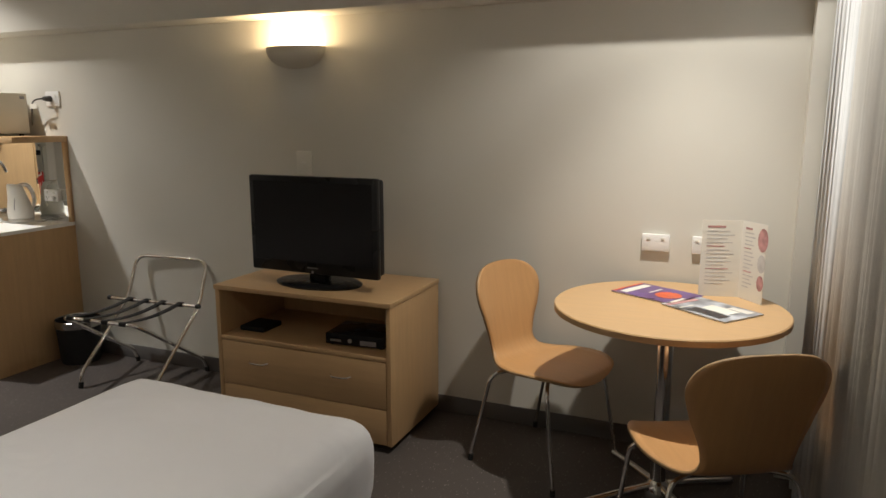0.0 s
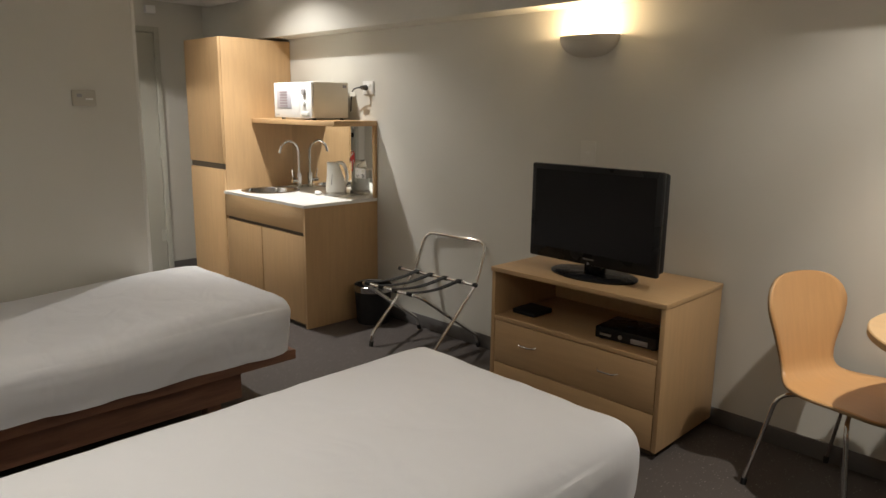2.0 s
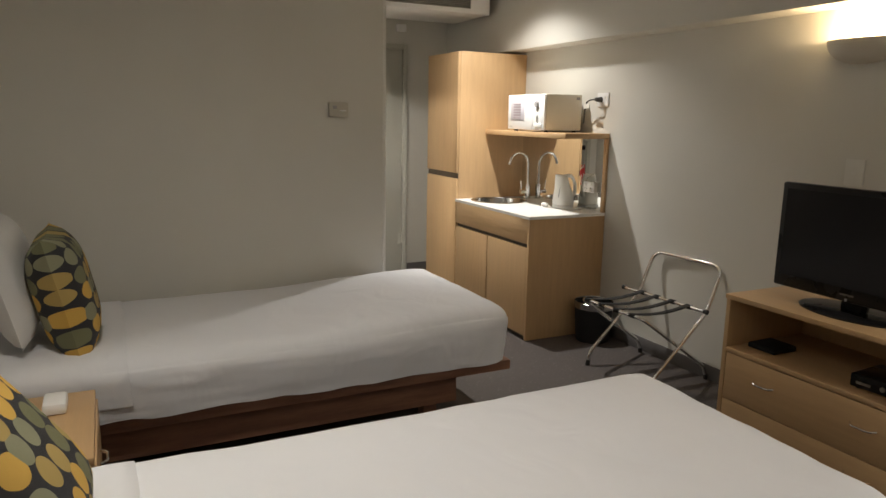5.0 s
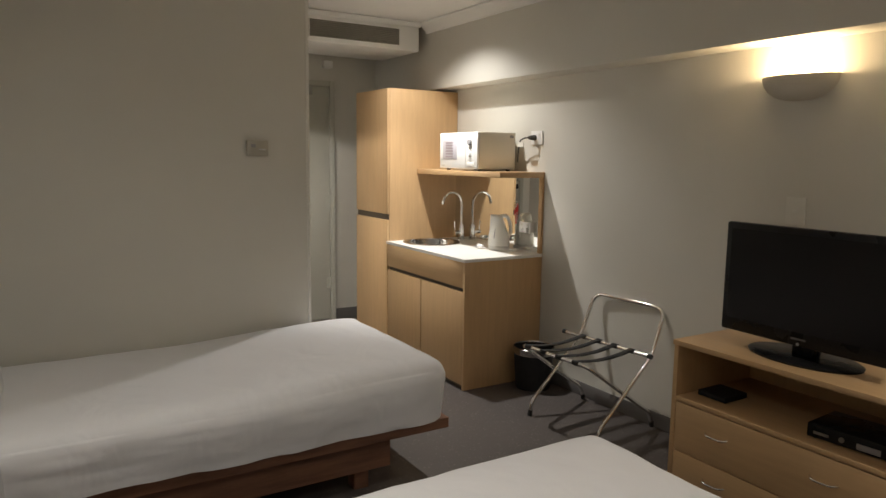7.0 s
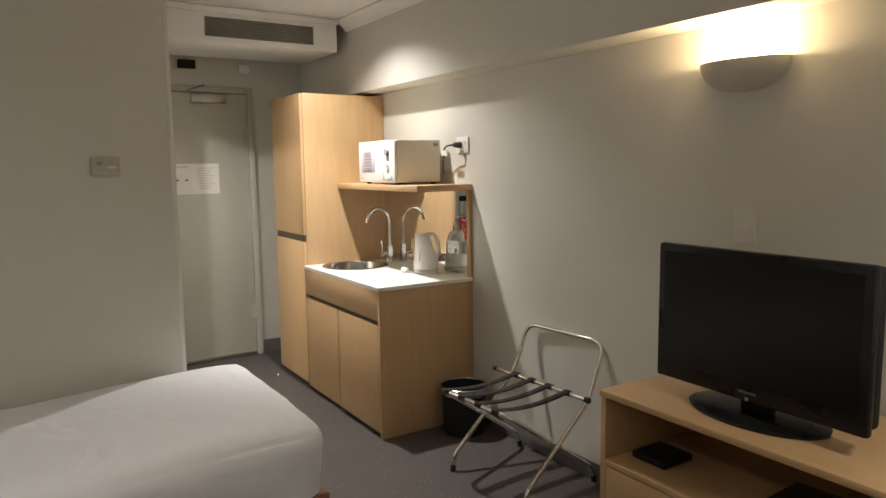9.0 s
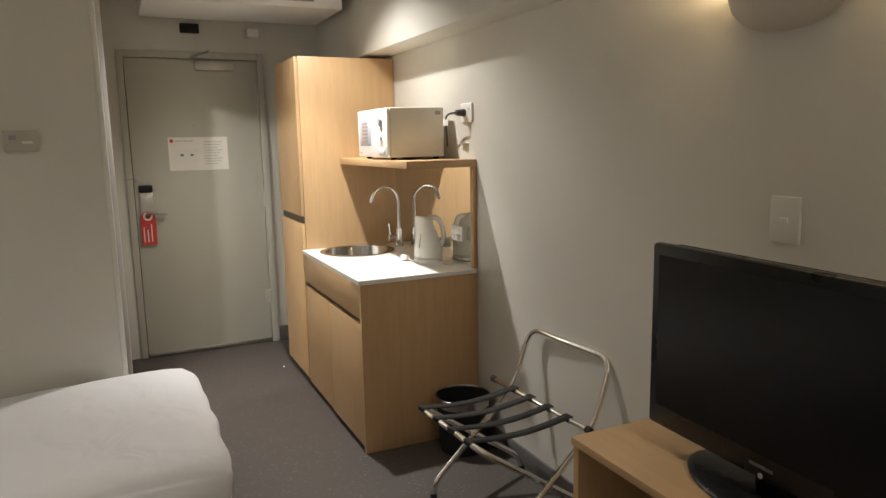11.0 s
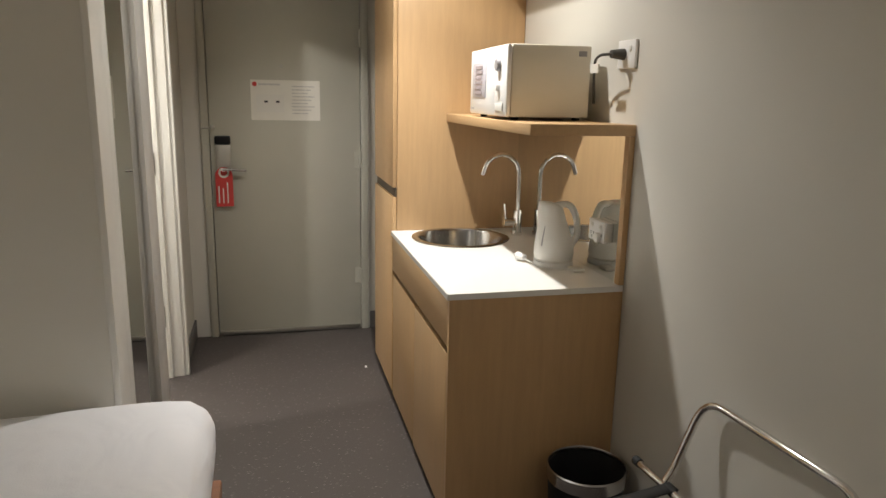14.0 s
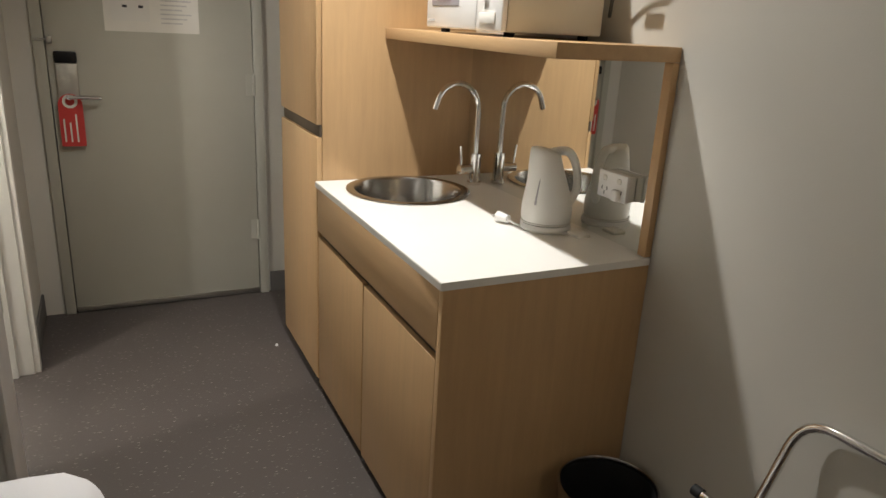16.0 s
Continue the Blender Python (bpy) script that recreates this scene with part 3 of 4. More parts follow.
tap = thing("mixer_tap", "tall chrome gooseneck mixer tap behind the sink", "tap", (-4.53, 2.835, BZ))
rod(bm := N(), (0, 0, 0.0005), (0, 0, 0.012), 0.026, seg=24)
rod(bm, (0, 0, 0.012), (0, 0, 0.115), 0.021, seg=24)
part("body", bm, M_CHROME, tap)
pts = [(0, 0, 0.11), (0, 0, 0.27)]
pts += [(0, -0.085 + 0.085 * math.cos(a), 0.27 + 0.095 * math.sin(a)) for a in [math.pi * k / 12 for k in range(1, 11)]]
pts += [(0, -0.172, 0.275)]
part("spout", tube(N(), pts, 0.0105, 12), M_CHROME, tap)
rod(bm := N(), (0.0, -0.015, 0.06), (0.006, -0.068, 0.06), 0.017, seg=18)
rod(bm, (0.005, -0.058, 0.065), (0.006, -0.066, 0.145), 0.005, seg=10)
part("lever", bm, M_CHROME, tap)

M_KETTLE = material("ivory_plastic", (0.83, 0.82, 0.78), 0.32, spread=0.04, scale=6, rough_spread=0.05)
kettle = thing("kettle", "white plastic electric kettle on its base", "kettle", (-3.960, 2.775, BZ), 70)
part("base", lathe(N(), [(0.001, 0.0005), (0.082, 0.0005), (0.085, 0.010), (0.080, 0.020), (0.001, 0.022)], 32), M_WHITE, kettle)
bm, rings = N(), []
JUG = [(0.023, 0.070, 0.0), (0.026, 0.080, 0.0), (0.045, 0.084, 0.0), (0.075, 0.083, 0.0), (0.11, 0.076, -0.003), (0.15, 0.065, -0.007), (0.19, 0.055, -0.011),
       (0.225, 0.047, -0.014), (0.240, 0.043, -0.015), (0.247, 0.036, -0.015), (0.249, 0.02, -0.015), (0.250, 0.002, -0.015)]
for z, a, c in JUG:
    ring = []
    for k in range(36):
        t = 2 * math.pi * k / 36
        x, y = a * math.cos(t), 0.92 * a * math.sin(t)
        lip = max(0.0, -math.cos(t)) ** 6 * max(0.0, z - 0.14) * 0.14
        ring.append(bm.verts.new((c + x - lip, y, z - 0.10 * max(0.0, z - 0.15) * x / 0.05)))
    rings.append(ring)
for p, q in zip(rings, rings[1:]):
    for k in range(36):
        bm.faces.new((p[k], p[(k + 1) % 36], q[(k + 1) % 36], q[k]))
part("jug", bm, M_KETTLE, kettle)
grip = tube(N(), rounded([(0.0, 0, 0.238), (0.056, 0, 0.248), (0.086, 0, 0.20), (0.098, 0, 0.125), (0.066, 0, 0.075)], 0.04), 0.0135, 14)
for v in grip.verts:
    v.co.y *= 1.15
part("handle", grip, M_KETTLE, kettle)
bm = blocks((-0.0035, 0.0035, -0.0735, -0.067, 0.085, 0.19), r=0.0015)
bm.transform(Matrix.Rotation(radians(-44), 4, "Z") @ Matrix.Translation((0, -0.0035, 0)) @ Matrix.Translation((0, -0.072, 0.10)) @ Matrix.Rotation(radians(-12), 4, "X") @ Matrix.Translation((0, 0.072, -0.10)))
part("water_gauge", bm, M_GREYP, kettle, "grey water level window")
part("collar", lathe(N(), [(0.0800, 0.0225), (0.0845, 0.0235), (0.0845, 0.0275), (0.0810, 0.0285)], 36, sy=0.94), M_TRIM, kettle)
for piece in kettle.children:
    piece.data.transform(Matrix.Diagonal((0.89, 0.89, 0.95, 1)))

plug = thing("kettle_plug", "white power plug and lead lying on the worktop", "plug", (-4.035, 2.675, BZ), 20)
rod(bm := N(), (-0.02, 0, 0.018), (0.018, 0, 0.018), 0.017, 0.012)
part("plug_body", bm, M_WHITE, plug)
bm = blocks((-0.036, -0.02, -0.008, -0.006, 0.014, 0.022), (-0.036, -0.02, 0.006, 0.008, 0.014, 0.022))
part("pins", bm, M_SATIN, plug)
part("lead", tube(N(), rounded([(0.016, 0, 0.016), (0.05, 0.01, 0.004), (0.09, 0.03, 0.004), (0.15, 0.02, 0.004), (0.20, 0.07, 0.004)], 0.03), 0.0035, 8), M_WHITE, plug)
solo("sugar_sachets", blocks((-3.885, -3.83, 2.80, 2.845, BZ + 0.0005, BZ + 0.012), r=0.004), M_PAPER, "small white paper sachets on the worktop", "sachet")
# splashback: mirror, end panel and shelf
mir = thing("splashback_mirror", "frameless mirror splashback under the shelf", "mirror", (-4.16, WALL_Y, BZ))
part("mirror_glass", blocks((-0.535, 0.488, -0.014, -0.008, 0.002, 0.498)), M_MIRROR, mir, "clear mirror glass", False)
part("backing", blocks((-0.53, 0.485, -0.0078, -0.001, 0.003, 0.497)), M_DARKSLOT, mir)
shelf = thing("wall_shelf", "thick beech laminate shelf over the sink, carrying the microwave", "shelf", (-4.17, WALL_Y, 1.34))
part("board", blocks((-0.525, 0.53, -0.364, -0.001, 0.0, 0.036), r=0.0015), M_WOODH, shelf)
part("end_panel", blocks((0.500, 0.53, -0.022, -0.001, -0.499, -0.001), r=0.0015), M_WOOD, shelf)
outlet = thing("power_outlet", "white double power outlet on the mirror edge", "power outlet", (-3.775, WALL_Y - 0.0385, 1.005))
part("mounting_block", blocks((-0.057, 0.057, 0.0005, 0.0238, -0.034, 0.034), r=0.003), M_TRIM, outlet)
part("plate", blocks((-0.06, 0.06, -0.010, 0.0, -0.037, 0.037), r=0.003), M_WHITE, outlet)
for x in (-0.03, 0.03):
    part("switch", blocks((x - 0.008, x + 0.008, -0.014, -0.0105, 0.012, 0.026), r=0.002), M_TRIM, outlet)
    part("pin_slots", blocks((x - 0.012, x - 0.009, -0.0108, -0.0101, -0.016, -0.006), (x + 0.009, x + 0.012, -0.0108, -0.0101, -0.016, -0.006), (x - 0.0015, x + 0.0015, -0.0108, -0.0101, -0.028, -0.019)), M_BLACKM, outlet)
part("plug", blocks((0.018, 0.044, -0.030, -0.0112, -0.034, -0.002), r=0.006), M_WHITE, outlet, "white power plug")

# microwave
M_MAUVE = material("mauve_print", (0.36, 0.31, 0.33), 0.5, spread=0.1, scale=30)
mw = thing("microwave", "white countertop microwave oven standing on the shelf", "microwave", (-4.155, 2.71, 1.376), -2)
part("casing", blocks((-0.245, 0.255, -0.14, 0.148, 0.012, 0.258), r=0.006), M_CREAM, mw)
part("door", blocks((-0.246, 0.105, -0.158, -0.141, 0.012, 0.257), r=0.006), M_WHITE, mw)
part("window", blocks((-0.20, -0.005, -0.1605, -0.1575, 0.075, 0.205), r=0.002), material("lilac_grey_glass", (0.50, 0.48, 0.52), 0.3, spread=0.08, scale=10), mw, "grey door window")
for i in range(6):
    part("window_slat", blocks((-0.155, -0.055, -0.1625, -0.1606, 0.088 + i * 0.019, 0.100 + i * 0.019)), M_MAUVE, mw)
part("control_panel", blocks((0.106, 0.256, -0.158, -0.141, 0.012, 0.257), r=0.006), M_WHITE, mw)
for z, r, m in ((0.19, 0.024, M_GREYP), (0.115, 0.016, M_WHITE)):
    rod(bm := N(), (0.165, -0.1585, z), (0.165, -0.172, z), r, r * 0.85, 20)
    part("dial", bm, m, mw)
part("open_button", blocks((0.135, 0.225, -0.163, -0.1585, 0.03, 0.06), r=0.003), M_TRIM, mw)
part("rating_mark", blocks((0.2552, 0.2560, 0.10, 0.13, 0.222, 0.240)), M_GREYP, mw)
part("badge", blocks((-0.225, -0.175, -0.159, -0.1581, 0.03, 0.036)), M_PRINT, mw)
for x in (-0.2, 0.21):
    for y in (-0.11, 0.12):
        rod(bm := N(), (x, y, 0.0005), (x, y, 0.013), 0.014)
        part("foot", bm, M_RUBBER, mw)
sock2 = thing("wall_outlet", "white wall power outlet above the shelf with a grey plug", "power outlet", (-3.725, WALL_Y, 1.60))
part("plate", blocks((-0.058, 0.058, -0.011, -0.0005, -0.045, 0.045), r=0.003), M_WHITE, sock2)
rod(bm := N(), (-0.015, -0.0115, 0.0), (-0.015, -0.058, 0.0), 0.019, 0.013)
M_CORD = material("cord_rubber", (0.07, 0.068, 0.065), 0.55, spread=0.15, scale=10)
part("plug", bm, M_CORD, sock2, "dark grey power plug")
part("lead", tube(N(), rounded([(-0.015, -0.056, 0.0), (-0.03, -0.085, -0.002), (-0.085, -0.08, -0.015), (-0.125, -0.06, -0.07), (-0.165, -0.035, -0.16)], 0.04), 0.0048, 8), M_CORD, sock2, "dark grey lead")
part("tag", blocks((-0.105, -0.045, -0.086, -0.082, -0.060, -0.030)), M_PAPER, sock2, "white test tag")
part("switch", blocks((0.02, 0.036, -0.0145, -0.0115, 0.008, 0.026), r=0.002), M_TRIM, sock2)

# switches
th = thing("thermostat", "beige wall thermostat with a small dark display", "thermostat", (PART_X, 1.015, 1.495))
part("body", blocks((0.0005, 0.022, -0.055, 0.055, -0.038, 0.040), r=0.004), material("beige_plastic", (0.50, 0.47, 0.40), 0.5, spread=0.06, scale=8), th)
part("display", blocks((0.0222, 0.0235, -0.035, -0.012, 0.005, 0.022)), M_GREYP, th)
part("slider", blocks((0.0222, 0.026, 0.005, 0.04, -0.008, 0.0), r=0.001), M_WHITE, th)
M_SWITCH = material("aged_white_plastic", (0.71, 0.69, 0.635), 0.45, spread=0.05, scale=6)
sw = thing("light_switch", "off-white wall plate above the television", "light switch", (-1.91, WALL_Y, 1.25))
part("plate", blocks((-0.045, 0.045, -0.010, -0.0005, -0.062, 0.060), r=0.003), M_SWITCH, sw)
part("rocker", blocks((-0.012, 0.012, -0.014, -0.0102, -0.008, 0.005), r=0.002), M_TRIM, sw)

solo("floor_stud", lathe(N(), [(0.001, 0.010), (0.004, 0.009), (0.006, 0.004), (0.007, 0.0005)], 16, centre=(-5.13, 2.222, 0)), M_WHITE, "small pale stud on the entry floor", "door stop")

# waste bin
wb = thing("waste_bin", "round black waste bin with a chrome rim", "waste bin", (-3.497, 2.735, 0))
part("body", lathe(N(), [(0.001, 0.001), (0.108, 0.001), (0.113, 0.02), (0.128, 0.255), (0.124, 0.258), (0.105, 0.012), (0.001, 0.010)], 36), M_BLACKM, wb)
part("rim", lathe(N(), [(0.1275, 0.226), (0.131, 0.228), (0.1325, 0.268), (0.127, 0.272), (0.1245, 0.268), (0.1245, 0.259)], 36), M_STEEL, wb, "brushed chrome rim")

# ---------------------------------------------------------------- luggage rack
rack = thing("luggage_rack", "folding chrome luggage rack with black webbing straps", "luggage rack", (-2.92, 2.57, 0), 3)
SZ = 0.42
part("back_hoop", tube(N(), rounded([(-0.190, -0.165, 0.012), (-0.190, -0.150, 0.085), (-0.195, 0.235, SZ), (-0.172, 0.312, 0.672), (0.338, 0.312, 0.672), (0.325, 0.235, SZ), (0.325, -0.150, 0.085), (0.327, -0.165, 0.012)], 0.075), 0.011), M_CHROME, rack)
part("front_frame", tube(N(), rounded([(-0.222, 0.300, 0.012), (-0.222, 0.272, 0.085), (-0.222, -0.215, SZ), (0.285, -0.215, SZ), (0.297, 0.272, 0.085), (0.297, 0.300, 0.012)], 0.06), 0.011), M_CHROME, rack)
rod(bm := N(), (-0.300, 0.213, SZ), (0.318, 0.213, SZ), 0.011)
part("rear_rail", bm, M_CHROME, rack)
for x in (-0.300, 0.318):
    rod(bm := N(), (x, 0.213, SZ), (x + math.copysign(0.024, x), 0.213, SZ), 0.0135)
    part("end_cap", bm, M_RUBBER, rack)
for x, y in ((-0.190, -0.166), (0.327, -0.166), (-0.222, 0.301), (0.297, 0.301)):
    rod(bm := N(), (x, y, 0.0), (x, y - math.copysign(0.006, y), 0.032), 0.0135)
    part("rubber_foot", bm, M_RUBBER, rack)
for x0, x1 in ((-0.234, -0.182), (0.282, 0.336)):
    rod(bm := N(), (x0, 0.043, 0.245), (x1, 0.043, 0.245), 0.006)
    part("pivot", bm, M_SATIN, rack)
for i in range(4):
    x = -0.155 + i * 0.120
    bm, low, n = N(), [], 12
    for k in range(n + 1):
        u = k / n
        y = -0.228 + 0.454 * u
        z = SZ + 0.0125 - 0.022 * math.sin(math.pi * u)
        low.append([bm.verts.new((x - 0.021, y, z)), bm.verts.new((x + 0.021, y, z))])
    for a, b in zip(low, low[1:]):
        bm.faces.new((a[0], a[1], b[1], b[0]))
    s = part("strap", bm, M_WEB, rack)
    mod = s.modifiers.new("thickness", "SOLIDIFY")
    mod.thickness = 0.003
    for y in (-0.215, 0.213):
        rod(bm := N(), (x - 0.021, y, SZ), (x + 0.021, y, SZ), 0.0128)
        part("strap_loop", bm, M_WEB, rack)

# ---------------------------------------------------------------- television and its cabinet
CX0, CX1, CY0, CY1, CZ = -2.082, -1.140, 2.358, 2.886, 0.695
cab = thing("tv_cabinet", "beech laminate television cabinet with an open shelf and drawers", "cabinet", (CX0, CY0, 0))
w, d = CX1 - CX0, CY1 - CY0
part("top", blocks((-0.004, w + 0.004, -0.006, d, CZ - 0.022, CZ), r=0.002), M_WOODH, cab)
part("side_panel", blocks((0, 0.022, 0, d, 0.035, CZ - 0.023), r=0.0015), M_WOOD, cab)
part("side_panel", blocks((w - 0.022, w, 0, d, 0.035, CZ - 0.023), r=0.0015), M_WOOD, cab)
part("back_panel", blocks((0.023, w - 0.023, d - 0.012, d, 0.035, CZ - 0.024)), M_WOOD, cab)
part("shelf", blocks((0.023, w - 0.023, 0.0, d - 0.013, 0.428, 0.448), r=0.001), M_WOODH, cab)
part("plinth", blocks((0.03, w - 0.03, 0.04, d - 0.02, 0, 0.0345)), M_DARKSLOT, cab)
for z0, z1 in ((0.207, 0.424), (0.038, 0.203)):
    hz = 0.333 if z0 > 0.1 else 0.127
    f = part("drawer_front", blocks((0.025, w - 0.025, 0.001, 0.02, z0, z1), r=0.0015), M_WOODH, cab)
    for x in (0.235, 0.685):
        part("handle", tube(N(), rounded([(x - 0.052, 0.002, hz + 0.002), (x - 0.035, -0.022, hz), (x + 0.035, -0.022, hz), (x + 0.052, 0.002, hz + 0.002)], 0.03), 0.0045, 8), M_CHROME, f, "chrome bow handle")

tv = thing("television", "black flat-screen television on a round stand, switched off", "television", (-1.612, 2.51, CZ), -1.5)
part("base", lathe(N(), [(0.001, 0.0005), (0.225, 0.0005), (0.228, 0.008), (0.215, 0.014), (0.06, 0.02), (0.001, 0.021)], 40, centre=(-0.02, 0.06, 0), sy=0.62), M_BLACK, tv)
part("neck", blocks((-0.045, 0.045, 0.014, 0.07, 0.018, 0.10), r=0.008), M_BLACK, tv)
part("casing", blocks((-0.344, 0.344, 0.012, 0.065, 0.072, 0.512), r=0.014), M_BLACKM, tv)
bez = part("bezel", blocks((-0.352, 0.352, -0.018, 0.0115, 0.062, 0.520), r=0.009), M_BLACK, tv, "glossy black surround")
part("screen", blocks((-0.324, 0.324, -0.0205, -0.0185, 0.118, 0.493)), M_SCREEN, tv, "dark matt screen")
part("badge", blocks((-0.03, 0.03, -0.0195, -0.0185, 0.088, 0.095)), M_SKIRT, tv)
rod(bm := N(), (0.0, -0.0185, 0.072), (0.0, -0.0205, 0.072), 0.006)
part("power_light", bm, M_GREYP, tv)

stb = thing("set_top_box", "black set-top box on the cabinet's open shelf", "set-top box", (-1.36, 2.53, 0.4485), 4)
part("body", blocks((-0.155, 0.14, -0.10, 0.11, 0.006, 0.058), r=0.004), M_BLACK, stb)
part("label_plate", blocks((0.02, 0.10, -0.1025, -0.1005, 0.014, 0.036), r=0.001), M_GREYP, stb, "pale label")
rod(bm := N(), (-0.03, -0.1005, 0.03), (-0.03, -0.105, 0.03), 0.010)
part("button", bm, M_SATIN, stb)
part("front_port", blocks((-0.13, -0.075, -0.103, -0.1005, 0.022, 0.032)), M_SATIN, stb)
for x in (-0.13, 0.115):
    for y in (-0.08, 0.09):
        rod(bm := N(), (x, y, 0.0), (x, y, 0.007), 0.008)
        part("foot", bm, M_RUBBER, stb)
solo("black_folder", blocks((-2.02, -1.88, 2.45, 2.60, 0.449, 0.474), r=0.005), M_BLACKM, "flat black folder lying on the cabinet shelf", "folder")


# ---------------------------------------------------------------- table and chairs
TZ = 0.78
table = thing("round_table", "round beech table on a chrome pedestal", "table", (-0.015, 2.455, 0))
part("tabletop", lathe(N(), [(0.001, TZ - 0.028), (0.415, TZ - 0.028), (0.424, TZ - 0.024), (0.424, TZ - 0.004), (0.420, TZ), (0.001, TZ)], 72), M_WOODH, table)
rod(bm := N(), (0, 0, 0.03), (0, 0, TZ - 0.03), 0.03, seg=24)
part("column", bm, M_CHROME, table)
part("hub", lathe(N(), [(0.001, 0.015), (0.055, 0.015), (0.052, 0.05), (0.032, 0.075), (0.001, 0.075)], 28), M_CHROME, table)
for k in range(4):
    a = radians(38 + 90 * k)
    c, s = math.cos(a), math.sin(a)
    part("foot", tube(N(), [(0.03 * c, 0.03 * s, 0.05), (0.18 * c, 0.18 * s, 0.038), (0.34 * c, 0.34 * s, 0.018)], 0.017, 12), M_CHROME, table)
rod(bm := N(), (0, 0, TZ - 0.045), (0, 0, TZ - 0.029), 0.13, seg=24)
part("top_plate", bm, M_BLACKM, table)


def chair(at, rz, label):
    """Moulded plywood shell on four chrome legs; it faces +y."""
    ob = thing("dining_chair", label, "chair", at, rz, "chairs round the table")
    path = [(0.224, 0.416), (0.221, 0.421), (0.212, 0.430), (0.19, 0.442), (0.12, 0.448), (0.0, 0.440), (-0.10, 0.438), (-0.155, 0.452), (-0.188, 0.49), (-0.206, 0.55), (-0.225, 0.63), (-0.245, 0.71), (-0.257, 0.76), (-0.264, 0.795), (-0.269, 0.817), (-0.271, 0.828), (-0.2715, 0.8315)]
    half = [0.02, 0.075, 0.13, 0.178, 0.212, 0.218, 0.185, 0.150, 0.132, 0.142, 0.172, 0.196, 0.189, 0.163, 0.122, 0.072, 0.02]
    bm, rows, n = N(), [], 14
    fine = 4
    for i in range((len(path) - 1) * fine + 1):
        t = i / fine
        k = min(int(t), len(path) - 2)
        f = t - k

        def smooth(vals):
            p0, p1, p2, p3 = vals[max(k - 1, 0)], vals[k], vals[k + 1], vals[min(k + 2, len(vals) - 1)]
            return 0.5 * (2 * p1 + (p2 - p0) * f + (2 * p0 - 5 * p1 + 4 * p2 - p3) * f * f + (3 * p1 - p0 - 3 * p2 + p3) * f ** 3)

        y, z, h = smooth([p[0] for p in path]), smooth([p[1] for p in path]), smooth(half) * 1.07
        y *= 1.12 if y > 0 else 1.0
        z += max(0.0, z - 0.46) * 0.055
        back = min(1, max(0, (t - 7) / 3))
        row = []
        for j in range(n + 1):
            u = -1 + 2 * j / n
            row.append(bm.verts.new((u * h, y + back * 0.9 * (u * h) ** 2, z + (1 - back) * 0.32 * (u * h) ** 2)))
        rows.append(row)
    for a, b in zip(rows, rows[1:]):
        for j in range(n):
            bm.faces.new((a[j], a[j + 1], b[j + 1], b[j]))
    shell = part("shell", bm, M_PLY, ob, "bent plywood seat and back in one piece")
    shell.data.materials.append(M_PLYEDGE)
    mod = shell.modifiers.new("thickness", "SOLIDIFY")
    mod.thickness, mod.offset, mod.material_offset_rim = 0.011, 0.0, 1
    for sx in (-1, 1):
        for sy, top in ((1, 0.12), (-1, -0.10)):
            leg = tube(N(), rounded([(sx * 0.05, top * 0.5, 0.422), (sx * 0.205, top * 1.3, 0.414), (sx * 0.235, sy * 0.222, 0.012)], 0.05), 0.0085, 10)
            lg = part("leg", leg, M_CHROME, ob, "chrome tube leg")
            rod(bm := N(), (sx * 0.2345, sy * 0.2205, 0.0), (sx * 0.232, sy * 0.218, 0.028), 0.0115)
            part("rubber_foot", bm, M_RUBBER, lg)
    rod(bm := N(), (0, 0.0, 0.416), (0, 0.0, 0.430), 0.07, seg=20)
    part("mount", bm, M_BLACKM, ob)
    return ob


chair((-0.512, 2.59, 0), -112, "beech plywood dining chair pulled up beside the round table")
chair((0.18, 1.995, 0), 29, "beech plywood dining chair turned towards the table near the curtain")


def magazine(at, rz, cover, blocks_on, label):
    ob = thing("magazine", label, "magazine", at, rz, "magazines on the table")
    part("pages", blocks((-0.102, 0.102, -0.142, 0.142, 0.0005, 0.005)), M_PAPER, ob)
    part("cover", blocks((-0.104, 0.104, -0.144, 0.144, 0.0052, 0.0065)), cover, ob)
    for (x0, x1, y0, y1), m in blocks_on:
        part("print", blocks((x0, x1, y0, y1, 0.0066, 0.0072)), m, ob)
    return ob


M_COVER1 = material("purple_red_print", (0.16, 0.09, 0.30), 0.3, scale=14, colour2=(0.10, 0.04, 0.14), detail=2.0)
M_COVER2 = material("photo_print", (0.03, 0.03, 0.035), 0.3, scale=10, colour2=(0.62, 0.66, 0.74), detail=2.0)
mag = magazine((-0.075, 2.62, TZ), 62, M_COVER1, [((-0.085, 0.085, 0.08, 0.115), M_PAPER), ((-0.09, 0.0, -0.13, -0.115), M_PAPER), ((-0.02, 0.07, 0.015, 0.025), M_PAPER), ((-0.10, 0.10, 0.13, 0.142), M_ORANGE)], "magazine with a purple and red cover lying on the table")
rod(bm := N(), (0.0, -0.055, 0.0066), (0.0, -0.055, 0.0071), 0.052, seg=24)
part("red_disc", bm, M_ORANGE, mag)
magazine((0.135, 2.45, TZ), 52, M_COVER2, [((-0.10, 0.06, 0.105, 0.13), M_PINK), ((-0.09, -0.02, 0.06, 0.068), M_PAPER), ((-0.02, 0.045, -0.09, 0.03), M_PAPER), ((0.05, 0.085, -0.12, -0.03), M_TRIM), ((-0.085, -0.03, -0.11, 0.04), M_DKPRINT)], "magazine with a black and white photo cover on the table")

